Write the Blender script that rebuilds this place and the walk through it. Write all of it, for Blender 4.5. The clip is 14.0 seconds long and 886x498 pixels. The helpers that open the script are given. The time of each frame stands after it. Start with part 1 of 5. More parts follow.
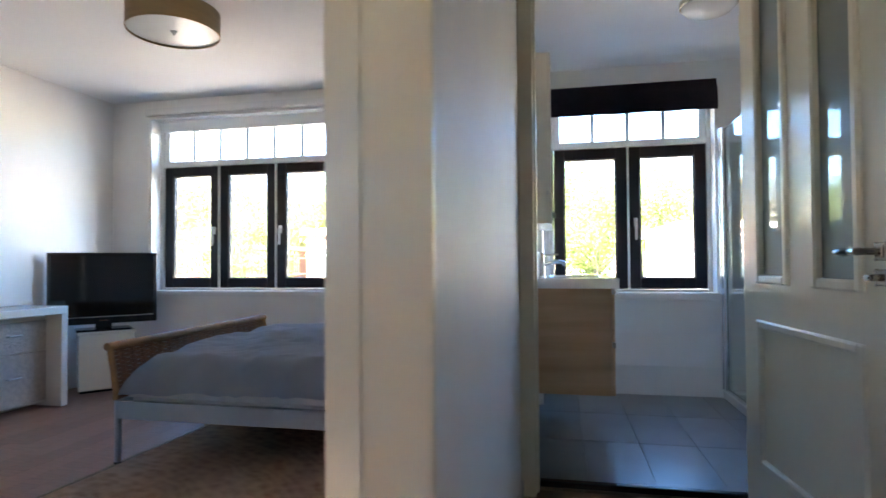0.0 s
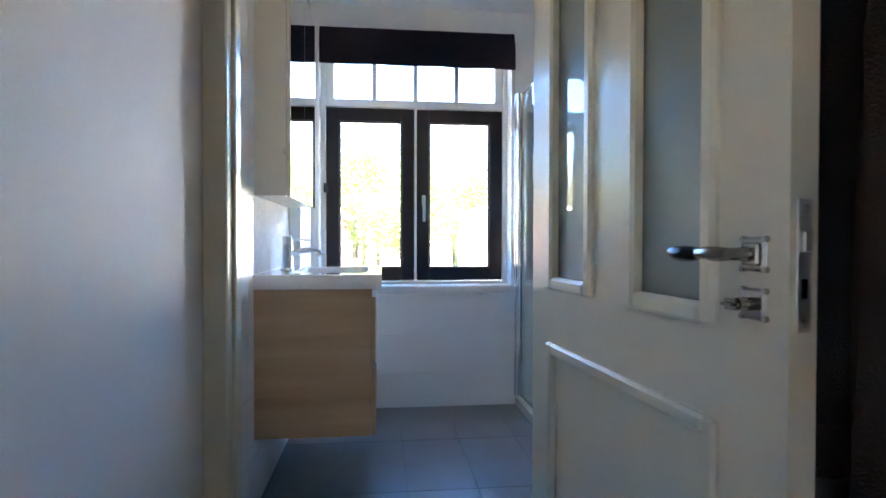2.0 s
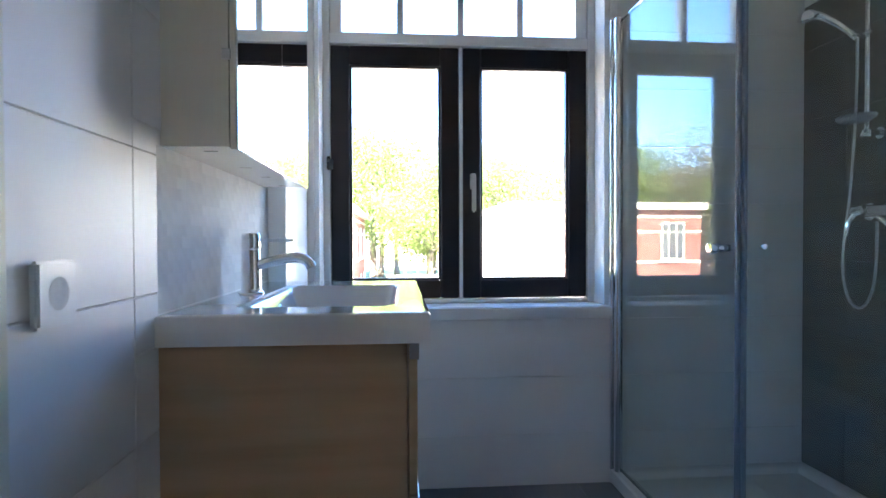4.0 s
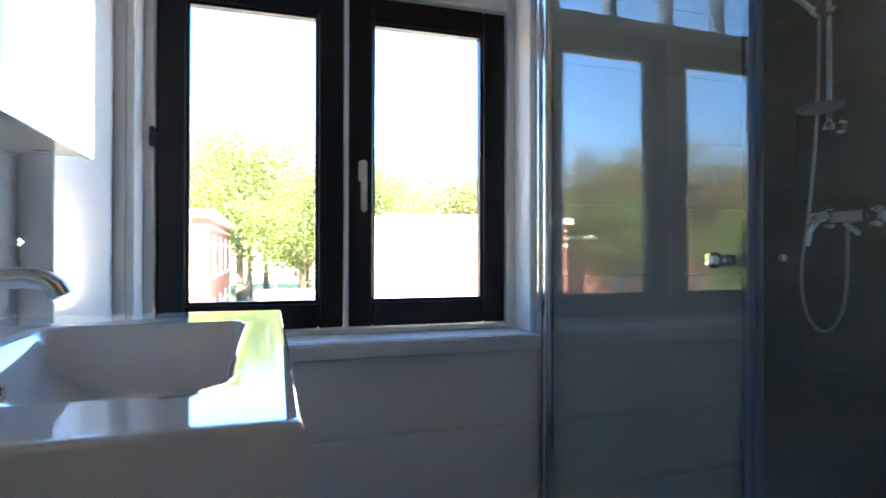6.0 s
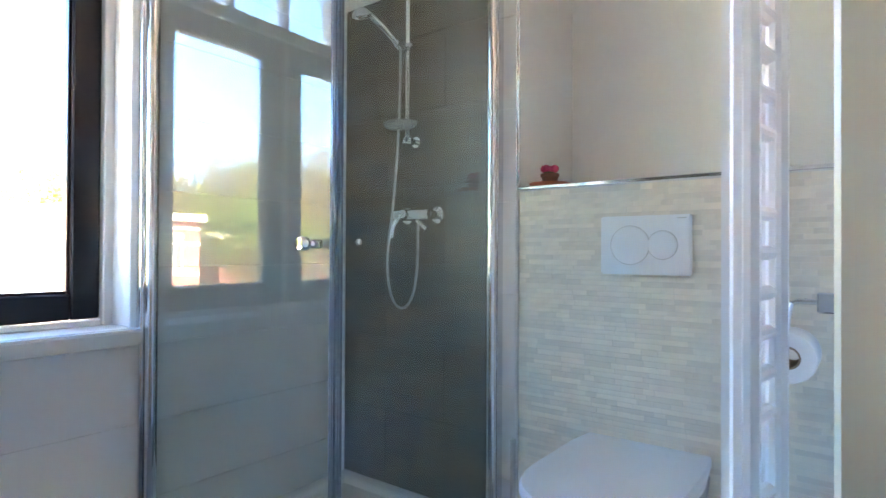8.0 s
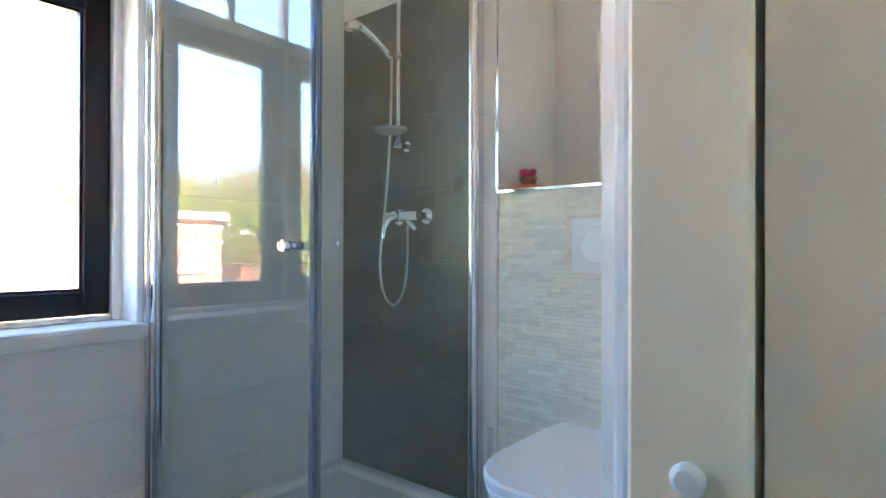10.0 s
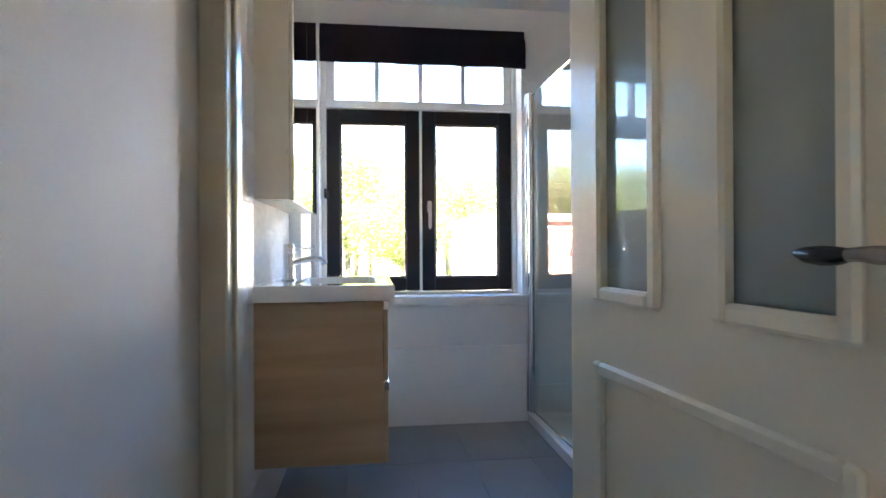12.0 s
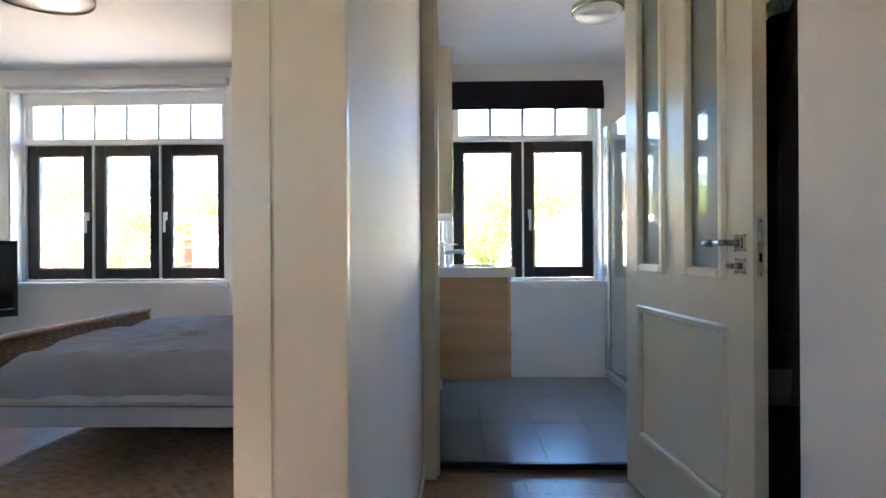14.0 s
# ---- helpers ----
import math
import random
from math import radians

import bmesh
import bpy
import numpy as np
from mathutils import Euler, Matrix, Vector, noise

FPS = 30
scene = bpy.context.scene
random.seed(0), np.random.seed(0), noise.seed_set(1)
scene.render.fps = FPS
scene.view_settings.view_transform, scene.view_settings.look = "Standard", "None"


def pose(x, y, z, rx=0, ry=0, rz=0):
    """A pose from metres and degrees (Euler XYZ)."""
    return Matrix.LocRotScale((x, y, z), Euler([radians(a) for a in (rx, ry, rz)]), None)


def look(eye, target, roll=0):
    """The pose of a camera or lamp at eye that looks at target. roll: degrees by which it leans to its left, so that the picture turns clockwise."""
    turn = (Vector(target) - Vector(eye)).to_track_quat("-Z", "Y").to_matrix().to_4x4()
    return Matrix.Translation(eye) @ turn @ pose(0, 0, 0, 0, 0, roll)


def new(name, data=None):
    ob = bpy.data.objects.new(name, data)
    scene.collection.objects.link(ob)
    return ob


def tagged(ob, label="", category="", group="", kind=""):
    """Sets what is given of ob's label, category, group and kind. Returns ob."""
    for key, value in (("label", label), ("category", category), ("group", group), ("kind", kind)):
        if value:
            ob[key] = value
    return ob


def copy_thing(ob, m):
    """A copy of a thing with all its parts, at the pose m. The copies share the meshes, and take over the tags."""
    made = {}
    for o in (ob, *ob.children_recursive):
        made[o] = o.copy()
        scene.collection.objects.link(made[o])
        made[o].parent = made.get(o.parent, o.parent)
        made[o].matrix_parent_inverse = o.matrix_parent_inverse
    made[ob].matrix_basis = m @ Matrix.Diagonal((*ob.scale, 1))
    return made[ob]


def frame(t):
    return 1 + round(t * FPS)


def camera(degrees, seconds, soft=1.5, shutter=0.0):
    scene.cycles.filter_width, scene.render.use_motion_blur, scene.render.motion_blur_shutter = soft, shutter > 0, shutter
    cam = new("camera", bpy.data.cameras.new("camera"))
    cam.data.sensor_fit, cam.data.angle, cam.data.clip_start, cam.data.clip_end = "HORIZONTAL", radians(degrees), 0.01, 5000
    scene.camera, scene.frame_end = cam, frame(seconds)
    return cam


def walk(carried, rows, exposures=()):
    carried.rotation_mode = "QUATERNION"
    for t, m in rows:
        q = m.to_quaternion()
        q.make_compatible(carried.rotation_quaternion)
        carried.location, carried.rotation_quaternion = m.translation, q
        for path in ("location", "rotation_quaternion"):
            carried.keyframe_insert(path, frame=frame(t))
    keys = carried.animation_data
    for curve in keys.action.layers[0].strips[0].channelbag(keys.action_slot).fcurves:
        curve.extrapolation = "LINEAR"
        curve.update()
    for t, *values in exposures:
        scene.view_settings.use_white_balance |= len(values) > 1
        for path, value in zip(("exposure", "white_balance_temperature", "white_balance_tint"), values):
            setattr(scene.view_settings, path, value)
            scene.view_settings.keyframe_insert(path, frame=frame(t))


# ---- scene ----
import itertools

cam = camera(76.5, 14.0, shutter=0.18)
EXPOSURES = [(0.0, 5.73, 7300, 15), (0.5, 5.95, 8150, 17), (1.0, 5.93, 7700, 17), (1.6, 5.98, 7300, 17), (2.7, 5.93, 6800, 16), (5.4, 4.65, 7050, 15), (6.0, 4.65, 7250, 14), (7.2, 6.27, 8100, 16), (10.4, 6.42, 8300, 17), (11.5, 5.73, 8500, 20), (12.3, 6.03, 7900, 18), (13.0, 6.23, 8500, 17), (14.0, 6.06, 7900, 15)]
PATH = [
    (0, (0.467, 0.186, 1.013), (0.061, 2.144, 1.057), -0.4),
    (0.5, (0.695, 0.604, 1.036), (0.539, 2.598, 1.044), -0.1),
    (1, (0.742, 0.892, 1.05), (0.811, 2.891, 1.051), 0.3),
    (1.5, (0.77, 0.923, 1.048), (0.936, 2.916, 1.033), 0.2),
    (2, (0.777, 1.131, 1.049), (0.996, 3.118, 1.019), 0.1),
    (2.5, (0.783, 1.483, 1.067), (0.966, 3.474, 1.027), 0.0),
    (3, (0.735, 1.776, 1.045), (0.886, 3.77, 1.016), 0.3),
    (3.2, (0.722, 1.866, 1.05), (0.869, 3.86, 1.016), 0.0),
    (5.3, (0.723, 2.904, 1.045), (0.93, 4.893, 1.036), 0.1),
    (5.5, (0.741, 2.926, 1.042), (1.02, 4.906, 1.042), 0.1),
    (6, (0.755, 2.924, 1.038), (1.347, 4.834, 1.05), 0.1),
    (6.5, (0.771, 2.9, 1.025), (1.756, 4.641, 1.046), 0.3),
    (7, (0.784, 2.882, 1.01), (2.055, 4.427, 1.031), 0.4),
    (7.5, (0.792, 2.864, 1.005), (2.261, 4.221, 1.026), 0.3),
    (8, (0.794, 2.833, 1.002), (2.39, 4.038, 1.018), 0.3),
    (8.2, (0.789, 2.823, 1.005), (2.42, 3.981, 1.019), 0.3),
    (10.3, (0.785, 2.584, 1.015), (2.287, 3.904, 1.015), 0.1),
    (10.5, (0.715, 2.473, 1.033), (2.069, 3.945, 1.018), -0.0),
    (11, (0.665, 2.103, 1.033), (1.538, 3.902, 1.027), -0.3),
    (11.5, (0.709, 1.735, 1.028), (1.235, 3.664, 1.029), -0.3),
    (12, (0.703, 1.33, 1.039), (0.951, 3.314, 1.043), -0.3),
    (12.5, (0.692, 0.96, 1.023), (0.817, 2.956, 1.033), -0.4),
    (13, (0.652, 0.64, 1.017), (0.688, 2.64, 1.026), -0.1),
    (13.5, (0.54, 0.376, 1.018), (0.514, 2.375, 1.02), -0.3),
    (14, (0.445, 0.167, 1.014), (0.400, 2.166, 1.018), -0.3),
]
walk(cam, [(t, look(eye, target, roll)) for t, eye, target, roll in PATH], EXPOSURES)

# ---- light ----
SUN_UP, SUN_TURN = 46.0, 205.0
world = bpy.data.worlds.new("sky")
world.use_nodes = True
scene.world = world
wn = world.node_tree.nodes
sky = wn.new("ShaderNodeTexSky")
sky.sky_type, sky.sun_disc = "NISHITA", False
sky.altitude, sky.dust_density, sky.ozone_density = 2500, 0.0, 3.5
sky.sun_elevation, sky.sun_rotation = radians(SUN_UP), radians(SUN_TURN)
wn["Background"].inputs[1].default_value = 0.10
clear = wn.new("ShaderNodeHueSaturation")
clear.inputs["Saturation"].default_value = 1.17
world.node_tree.links.new(sky.outputs[0], clear.inputs["Color"])
world.node_tree.links.new(clear.outputs[0], wn["Background"].inputs[0])
sun = new("sun", bpy.data.lights.new("sun", "SUN"))
sun.data.energy, sun.data.angle, sun.data.color = 4.8, radians(0.5), (1.0, 0.95, 0.86)
sd = Vector((math.sin(radians(SUN_TURN)), math.cos(radians(SUN_TURN)), math.tan(radians(SUN_UP))))
sun.matrix_world = look(sd * 30, (0, 0, 0))


def sky_portal(cx, cy, cz, w, h, toward):
    """Guides the sky's light through a window opening; it adds no light of its own."""
    la = bpy.data.lights.new("sky_portal", "AREA")
    la.shape, la.size, la.size_y = "RECTANGLE", w, h
    la.cycles.is_portal = True
    new("sky_portal", la).matrix_world = look((cx, cy, cz), (cx, cy + toward, cz))


sky_portal(1.00, 5.00, 1.56, 1.25, 1.58, -1)
sky_portal(-2.305, 5.00, 1.56, 1.80, 1.59, -1)
# this one serves the window added to light the hall
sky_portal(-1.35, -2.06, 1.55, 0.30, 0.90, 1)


# ---- materials ----
def mat(name, col, rough=0.5, metal=0.0, vary=0.06, scale=8.0, fine=90.0, bump=0.05, coat=0.0, col2=None, stretch=(1, 1, 1), piece=0.0, spec=0.5):
    """Principled surface with colour variation at two scales, fine relief, and a shift from piece to piece."""
    m = bpy.data.materials.new(name)
    m.use_nodes = True
    n, l = m.node_tree.nodes, m.node_tree.links
    b = n["Principled BSDF"]
    b.inputs["Roughness"].default_value, b.inputs["Metallic"].default_value = rough, metal
    b.inputs["Coat Weight"].default_value, b.inputs["Coat Roughness"].default_value = coat, 0.015
    b.inputs["Specular IOR Level"].default_value = spec
    tc, mp = n.new("ShaderNodeTexCoord"), n.new("ShaderNodeMapping")
    mp.inputs["Scale"].default_value = stretch
    l.new(tc.outputs["Object"], mp.inputs["Vector"])
    big, small = n.new("ShaderNodeTexNoise"), n.new("ShaderNodeTexNoise")
    big.inputs["Scale"].default_value, big.inputs["Detail"].default_value = scale, 6
    small.inputs["Scale"].default_value, small.inputs["Detail"].default_value = fine, 4
    l.new(mp.outputs[0], big.inputs["Vector"]), l.new(mp.outputs[0], small.inputs["Vector"])
    ramp = n.new("ShaderNodeValToRGB")
    c2 = col2 or tuple(c * (1 - vary) for c in col)
    ramp.color_ramp.elements[0].position, ramp.color_ramp.elements[1].position = 0.32, 0.68
    ramp.color_ramp.elements[0].color, ramp.color_ramp.elements[1].color = (*c2, 1), (*col, 1)
    l.new(big.outputs["Fac"], ramp.inputs[0])
    out = ramp.outputs[0]
    if piece:
        info, hsv, rng = n.new("ShaderNodeObjectInfo"), n.new("ShaderNodeHueSaturation"), n.new("ShaderNodeMapRange")
        rng.inputs["To Min"].default_value, rng.inputs["To Max"].default_value = 1 - piece, 1 + piece
        l.new(info.outputs["Random"], rng.inputs["Value"]), l.new(rng.outputs[0], hsv.inputs["Value"]), l.new(out, hsv.inputs["Color"])
        out = hsv.outputs[0]
    l.new(out, b.inputs["Base Color"])
    if bump:
        bp = n.new("ShaderNodeBump")
        bp.inputs["Strength"].default_value, bp.inputs["Distance"].default_value = bump, 0.01
        l.new(small.outputs["Fac"], bp.inputs["Height"]), l.new(bp.outputs[0], b.inputs["Normal"])
    return m


def glass_mat(name, tint, ior=1.5, haze=0.0):
    """Thin clear glass: tinted see-through with a Fresnel gloss."""
    m = bpy.data.materials.new(name)
    m.use_nodes = True
    n, l = m.node_tree.nodes, m.node_tree.links
    n.remove(n["Principled BSDF"])
    tr, gl, lw, mx = n.new("ShaderNodeBsdfTransparent"), n.new("ShaderNodeBsdfGlossy"), n.new("ShaderNodeLayerWeight"), n.new("ShaderNodeMixShader")
    pw, fr = n.new("ShaderNodeMath"), n.new("ShaderNodeMath")
    tr.inputs[0].default_value = (*tint, 1)
    gl.inputs["Roughness"].default_value = 0.0
    f0 = ((ior - 1) / (ior + 1)) ** 2
    pw.operation, fr.operation = "POWER", "MULTIPLY_ADD"
    pw.inputs[1].default_value, fr.inputs[1].default_value, fr.inputs[2].default_value = 5, 1 - f0, f0
    l.new(lw.outputs["Facing"], pw.inputs[0]), l.new(pw.outputs[0], fr.inputs[0])
    l.new(fr.outputs[0], mx.inputs[0]), l.new(tr.outputs[0], mx.inputs[1]), l.new(gl.outputs[0], mx.inputs[2])
    last = mx
    if haze:
        df, m2, tx, cr = n.new("ShaderNodeBsdfDiffuse"), n.new("ShaderNodeMixShader"), n.new("ShaderNodeTexNoise"), n.new("ShaderNodeMapRange")
        df.inputs[0].default_value = (0.75, 0.78, 0.78, 1)
        tx.inputs["Scale"].default_value = 5
        cr.inputs["To Min"].default_value, cr.inputs["To Max"].default_value = haze * 0.5, haze * 1.5
        l.new(tx.outputs["Fac"], cr.inputs["Value"]), l.new(cr.outputs[0], m2.inputs[0])
        l.new(mx.outputs[0], m2.inputs[1]), l.new(df.outputs[0], m2.inputs[2])
        last = m2
    l.new(last.outputs[0], n["Material Output"].inputs[0])
    return m


WALL = mat("wall_paint", (0.83, 0.81, 0.77), 0.6, vary=0.05, scale=2.5, fine=160, bump=0.12, spec=0.35)
CEIL = mat("ceiling_paint", (0.83, 0.82, 0.80), 0.7, vary=0.04, scale=2, fine=140, bump=0.08)
CREAM = mat("cream_gloss_paint", (0.745, 0.70, 0.56), 0.28, vary=0.05, scale=3, fine=60, bump=0.06)
WHITE = mat("white_gloss_paint", (0.80, 0.79, 0.76), 0.25, vary=0.04, scale=4, fine=70, bump=0.05)
DARKWOOD = mat("dark_window_paint", (0.015, 0.010, 0.011), 0.38, vary=0.3, scale=5, fine=60, bump=0.05, spec=0.3)
TILE = mat("white_wall_tile", (0.80, 0.79, 0.77), 0.42, vary=0.03, scale=3, fine=25, bump=0.02, piece=0.006, spec=0.35)
GROUT = mat("light_grout", (0.72, 0.70, 0.67), 0.8, vary=0.15, scale=12, bump=0.1)
FTILE = mat("grey_floor_tile", (0.165, 0.165, 0.168), 0.30, vary=0.16, scale=5, fine=60, bump=0.01, piece=0.02, spec=1.0)
FGROUT = mat("grey_grout", (0.19, 0.187, 0.185), 0.85, vary=0.2, scale=14, bump=0.1)
DTILE = mat("taupe_shower_tile", (0.145, 0.122, 0.096), 0.36, vary=0.34, scale=3, bump=0.0, piece=0.05, stretch=(1, 0.6, 5))
DGROUT = mat("dark_grout", (0.12, 0.105, 0.09), 0.85)
MOSAIC = mat("stone_mosaic", (0.80, 0.72, 0.60), 0.6, vary=0.08, scale=25, fine=120, bump=0.10, piece=0.09)
MOSAIC2 = mat("stone_mosaic_low", (0.80, 0.72, 0.60), 0.6, vary=0.08, scale=25, fine=120, bump=0.10)
nt = MOSAIC2.node_tree
geo, hs, mr = nt.nodes.new("ShaderNodeNewGeometry"), nt.nodes.new("ShaderNodeHueSaturation"), nt.nodes.new("ShaderNodeMapRange")
mr.inputs["To Min"].default_value, mr.inputs["To Max"].default_value = 0.91, 1.09
base = nt.nodes["Principled BSDF"].inputs["Base Color"]
nt.links.new(base.links[0].from_socket, hs.inputs["Color"])
nt.links.new(geo.outputs["Random Per Island"], mr.inputs["Value"])
nt.links.new(mr.outputs[0], hs.inputs["Value"])
nt.links.new(hs.outputs[0], base)
MOSWHITE = mat("white_mosaic", (0.62, 0.605, 0.57), 0.85, vary=0.06, scale=20, fine=90, bump=0.08, piece=0.05, spec=0.08)
OAK = mat("oak_veneer", (0.72, 0.47, 0.28), 0.42, vary=0.2, scale=1.5, fine=60, bump=0.04, col2=(0.48, 0.28, 0.145), stretch=(0.5, 0.5, 7))
PORC = mat("white_porcelain", (0.83, 0.82, 0.80), 0.06, vary=0.01, bump=0.0, coat=0.6)
CHROME = mat("chrome", (0.78, 0.79, 0.80), 0.08, metal=1.0, vary=0.04, bump=0.0)
NICKEL = mat("worn_nickel", (0.50, 0.45, 0.40), 0.22, metal=1.0, vary=0.2, scale=30, bump=0.02)
STEEL = mat("brushed_steel", (0.66, 0.64, 0.60), 0.42, metal=1.0, vary=0.15, scale=20, bump=0.03)
BLACK = mat("black_plastic", (0.012, 0.012, 0.013), 0.25, vary=0.2, bump=0.02)
PLASTIC = mat("white_plastic", (0.80, 0.80, 0.79), 0.3, vary=0.02, bump=0.01)
FABRIC = mat("blind_fabric", (0.026, 0.012, 0.020), 0.85, vary=0.4, scale=20, fine=300, bump=0.2)
LAMINATE = mat("wood_laminate", (0.30, 0.15, 0.095), 0.42, vary=0.3, scale=6, fine=60, bump=0.05, stretch=(1, 8, 1), piece=0.16)
LAMHALL = mat("hall_laminate", (0.30, 0.165, 0.09), 0.3, vary=0.3, scale=6, fine=60, bump=0.05, stretch=(8, 1, 1), piece=0.14)
STEP = mat("worn_wood_sill", (0.22, 0.16, 0.11), 0.6, vary=0.4, scale=9, bump=0.1)
MIRROR = mat("mirror_silver", (0.88, 0.89, 0.89), 0.01, metal=1.0, vary=0.0, bump=0.0)
GLASS = glass_mat("window_glass", (0.97, 0.98, 0.97))
SHGLASS = glass_mat("shower_glass", (0.925, 0.962, 0.940), 1.62, haze=0.008)
CLEARP = glass_mat("clear_plastic", (0.80, 0.80, 0.80), 1.6, haze=0.30)
FROST = mat("frosted_door_glass", (0.22, 0.262, 0.23), 0.35, vary=0.06, scale=3, bump=0.0, coat=1.0)
COAT = mat("dark_cloth", (0.016, 0.013, 0.014), 0.9, vary=0.5, scale=9, fine=200, bump=0.3)


# ---- mesh helpers ----
WORLDS = {}


def thing(name, at, label, category, group=""):
    e = new(name)
    e.empty_display_size = 0.1
    e.matrix_basis = WORLDS[e] = at if isinstance(at, Matrix) else Matrix.Translation(at)
    return tagged(e, label, category, group)


def mesh_of(name, bm, material, smooth=None):
    me = bpy.data.meshes.new(name)
    bm.normal_update()
    bm.to_mesh(me)
    bm.free()
    me.materials.append(material)
    if smooth:
        me.shade_smooth()
        me.set_sharp_from_angle(angle=radians(smooth))
    return me


def part(name, bm, material, parent, label="", smooth=35):
    """Link a bmesh, given in the thing's own space, as one mesh object under a thing or part."""
    ob = new(name, bm if isinstance(bm, bpy.types.Mesh) else mesh_of(name, bm, material, smooth))
    ob.parent = parent
    if label:
        ob["label"] = label
    return ob


def structure(name, bm, material, label, smooth=None):
    return tagged(new(name, mesh_of(name, bm, material, smooth)), label, "", "", "structure")


def single(name, bm, material, label, category, group="", smooth=35):
    return tagged(new(name, mesh_of(name, bm, material, smooth)), label, category, group)


def B():
    return bmesh.new()


def box(bm, a, b, bevel=0.0, seg=1):
    """Add a box between two corners."""
    g = bmesh.ops.create_cube(bm, size=1)["verts"]
    s = [max(abs(b[i] - a[i]), 1e-4) for i in range(3)]
    c = [(a[i] + b[i]) / 2 for i in range(3)]
    for v in g:
        v.co = Vector((v.co.x * s[0] + c[0], v.co.y * s[1] + c[1], v.co.z * s[2] + c[2]))
    if bevel:
        edges = {e for v in g for e in v.link_edges}
        bmesh.ops.bevel(bm, geom=list(edges), offset=bevel, segments=seg, affect="EDGES", clamp_overlap=True)
    return bm


def rod(bm, p, q, r, r2=None, n=12, caps=True):
    """Add a round bar from p to q."""
    p, q = Vector(p), Vector(q)
    m = Matrix.Translation((p + q) / 2) @ (q - p).to_track_quat("Z", "Y").to_matrix().to_4x4()
    bmesh.ops.create_cone(bm, cap_ends=caps, segments=n, radius1=r, radius2=r if r2 is None else r2, depth=(q - p).length, matrix=m)
    return bm


def tube(bm, pts, r, n=10):
    """Add a tube that follows points; r may be a number or a list."""
    pts = [Vector(p) for p in pts]
    rings, up = [], Vector((0.013, 0.027, 1)).normalized()
    for i, p in enumerate(pts):
        d = (pts[min(i + 1, len(pts) - 1)] - pts[max(i - 1, 0)]).normalized()
        a = d.cross(up)
        a = (a if a.length > 0.05 else d.cross(Vector((1, 0, 0)))).normalized()
        if rings and a.dot(last) < 0:
            a = -a
        last, b = a, d.cross(a)
        rr = r[i] if isinstance(r, (list, tuple)) else r
        rings.append([bm.verts.new(p + rr * (math.cos(t) * a + math.sin(t) * b)) for t in (k * math.tau / n for k in range(n))])
    for u, v in zip(rings, rings[1:]):
        for k in range(n):
            bm.faces.new((u[k], u[(k + 1) % n], v[(k + 1) % n], v[k]))
    bm.faces.new(rings[0]), bm.faces.new(rings[-1][::-1])
    bmesh.ops.recalc_face_normals(bm, faces=bm.faces[:])
    return bm


def lathe(bm, prof, c=(0, 0, 0), n=24, axis="Z", caps=True):
    """Turn a profile of (radius, height) about an axis through c."""
    c, rings = Vector(c), []
    for r, h in prof:
        ring = []
        for k in range(n):
            a = k * math.tau / n
            v = (r * math.cos(a), r * math.sin(a), h)
            v = v if axis == "Z" else ((h, v[0], v[1]) if axis == "X" else (v[0], h, v[1]))
            ring.append(bm.verts.new(c + Vector(v)))
        rings.append(ring)
    for u, v in zip(rings, rings[1:]):
        for k in range(n):
            bm.faces.new((u[k], u[(k + 1) % n], v[(k + 1) % n], v[k]))
    if caps:
        bm.faces.new(rings[0][::-1]), bm.faces.new(rings[-1])
    bmesh.ops.recalc_face_normals(bm, faces=bm.faces[:])
    return bm


def bar_frame(bm, a, b, axis, w, d0, d1, bevel=0.004):
    """A rectangular frame of bars. a, b: corners in (horizontal, z); axis: 'x' for a frame in a plane y = const, 'y' for x = const."""
    (u0, z0), (u1, z1) = a, b
    for p, q in (((u0, z0), (u0 + w, z1)), ((u1 - w, z0), (u1, z1)), ((u0 + w, z0), (u1 - w, z0 + w)), ((u0 + w, z1 - w), (u1 - w, z1))):
        if axis == "x":
            box(bm, (p[0], d0, p[1]), (q[0], d1, q[1]), bevel)
        else:
            box(bm, (d0, p[0], p[1]), (d1, q[0], q[1]), bevel)
    return bm


# ---- plan ----
HF = -0.04            # floor of hall and bedroom; the bathroom's is at 0
CH = 2.50             # ceilings
WX = 0.287            # wall between bedroom and hall / bathroom
Y1 = 1.00             # bedroom's door wall
YP, YB = 2.76, 2.845   # wall between hall and bathroom
YT, YW = 4.665, 4.813  # inner face of the street wall, and the windows in it
BX0 = -3.59           # bedroom's far side wall
SILL = 0.775

# floors
structure("floor_bedroom", box(B(), (BX0 - 0.1, 0.6, HF - 0.2), (WX - 0.11, YT + 0.3, HF - 0.012)), STEP, "subfloor under the bedroom laminate")
structure("floor_hall", box(B(), (-1.6, -1.9, HF - 0.2), (2.1, 0.596, HF - 0.012)), STEP, "subfloor under the hall laminate")
structure("floor_passage", box(B(), (WX - 0.106, 0.6, HF - 0.2), (2.1, YB - 0.012, HF - 0.012)), STEP, "subfloor under the passage laminate")
structure("floor_bathroom", box(B(), (WX - 0.1, YB - 0.008, -0.25), (3.0, YT + 0.3, -0.006)), FGROUT, "grey grout bed of the bathroom floor")
# ceilings
structure("ceiling", box(B(), (BX0 - 0.2, -2.1, CH), (3.1, YT + 0.3, CH + 0.25)), CEIL, "white painted plaster ceiling over all rooms")
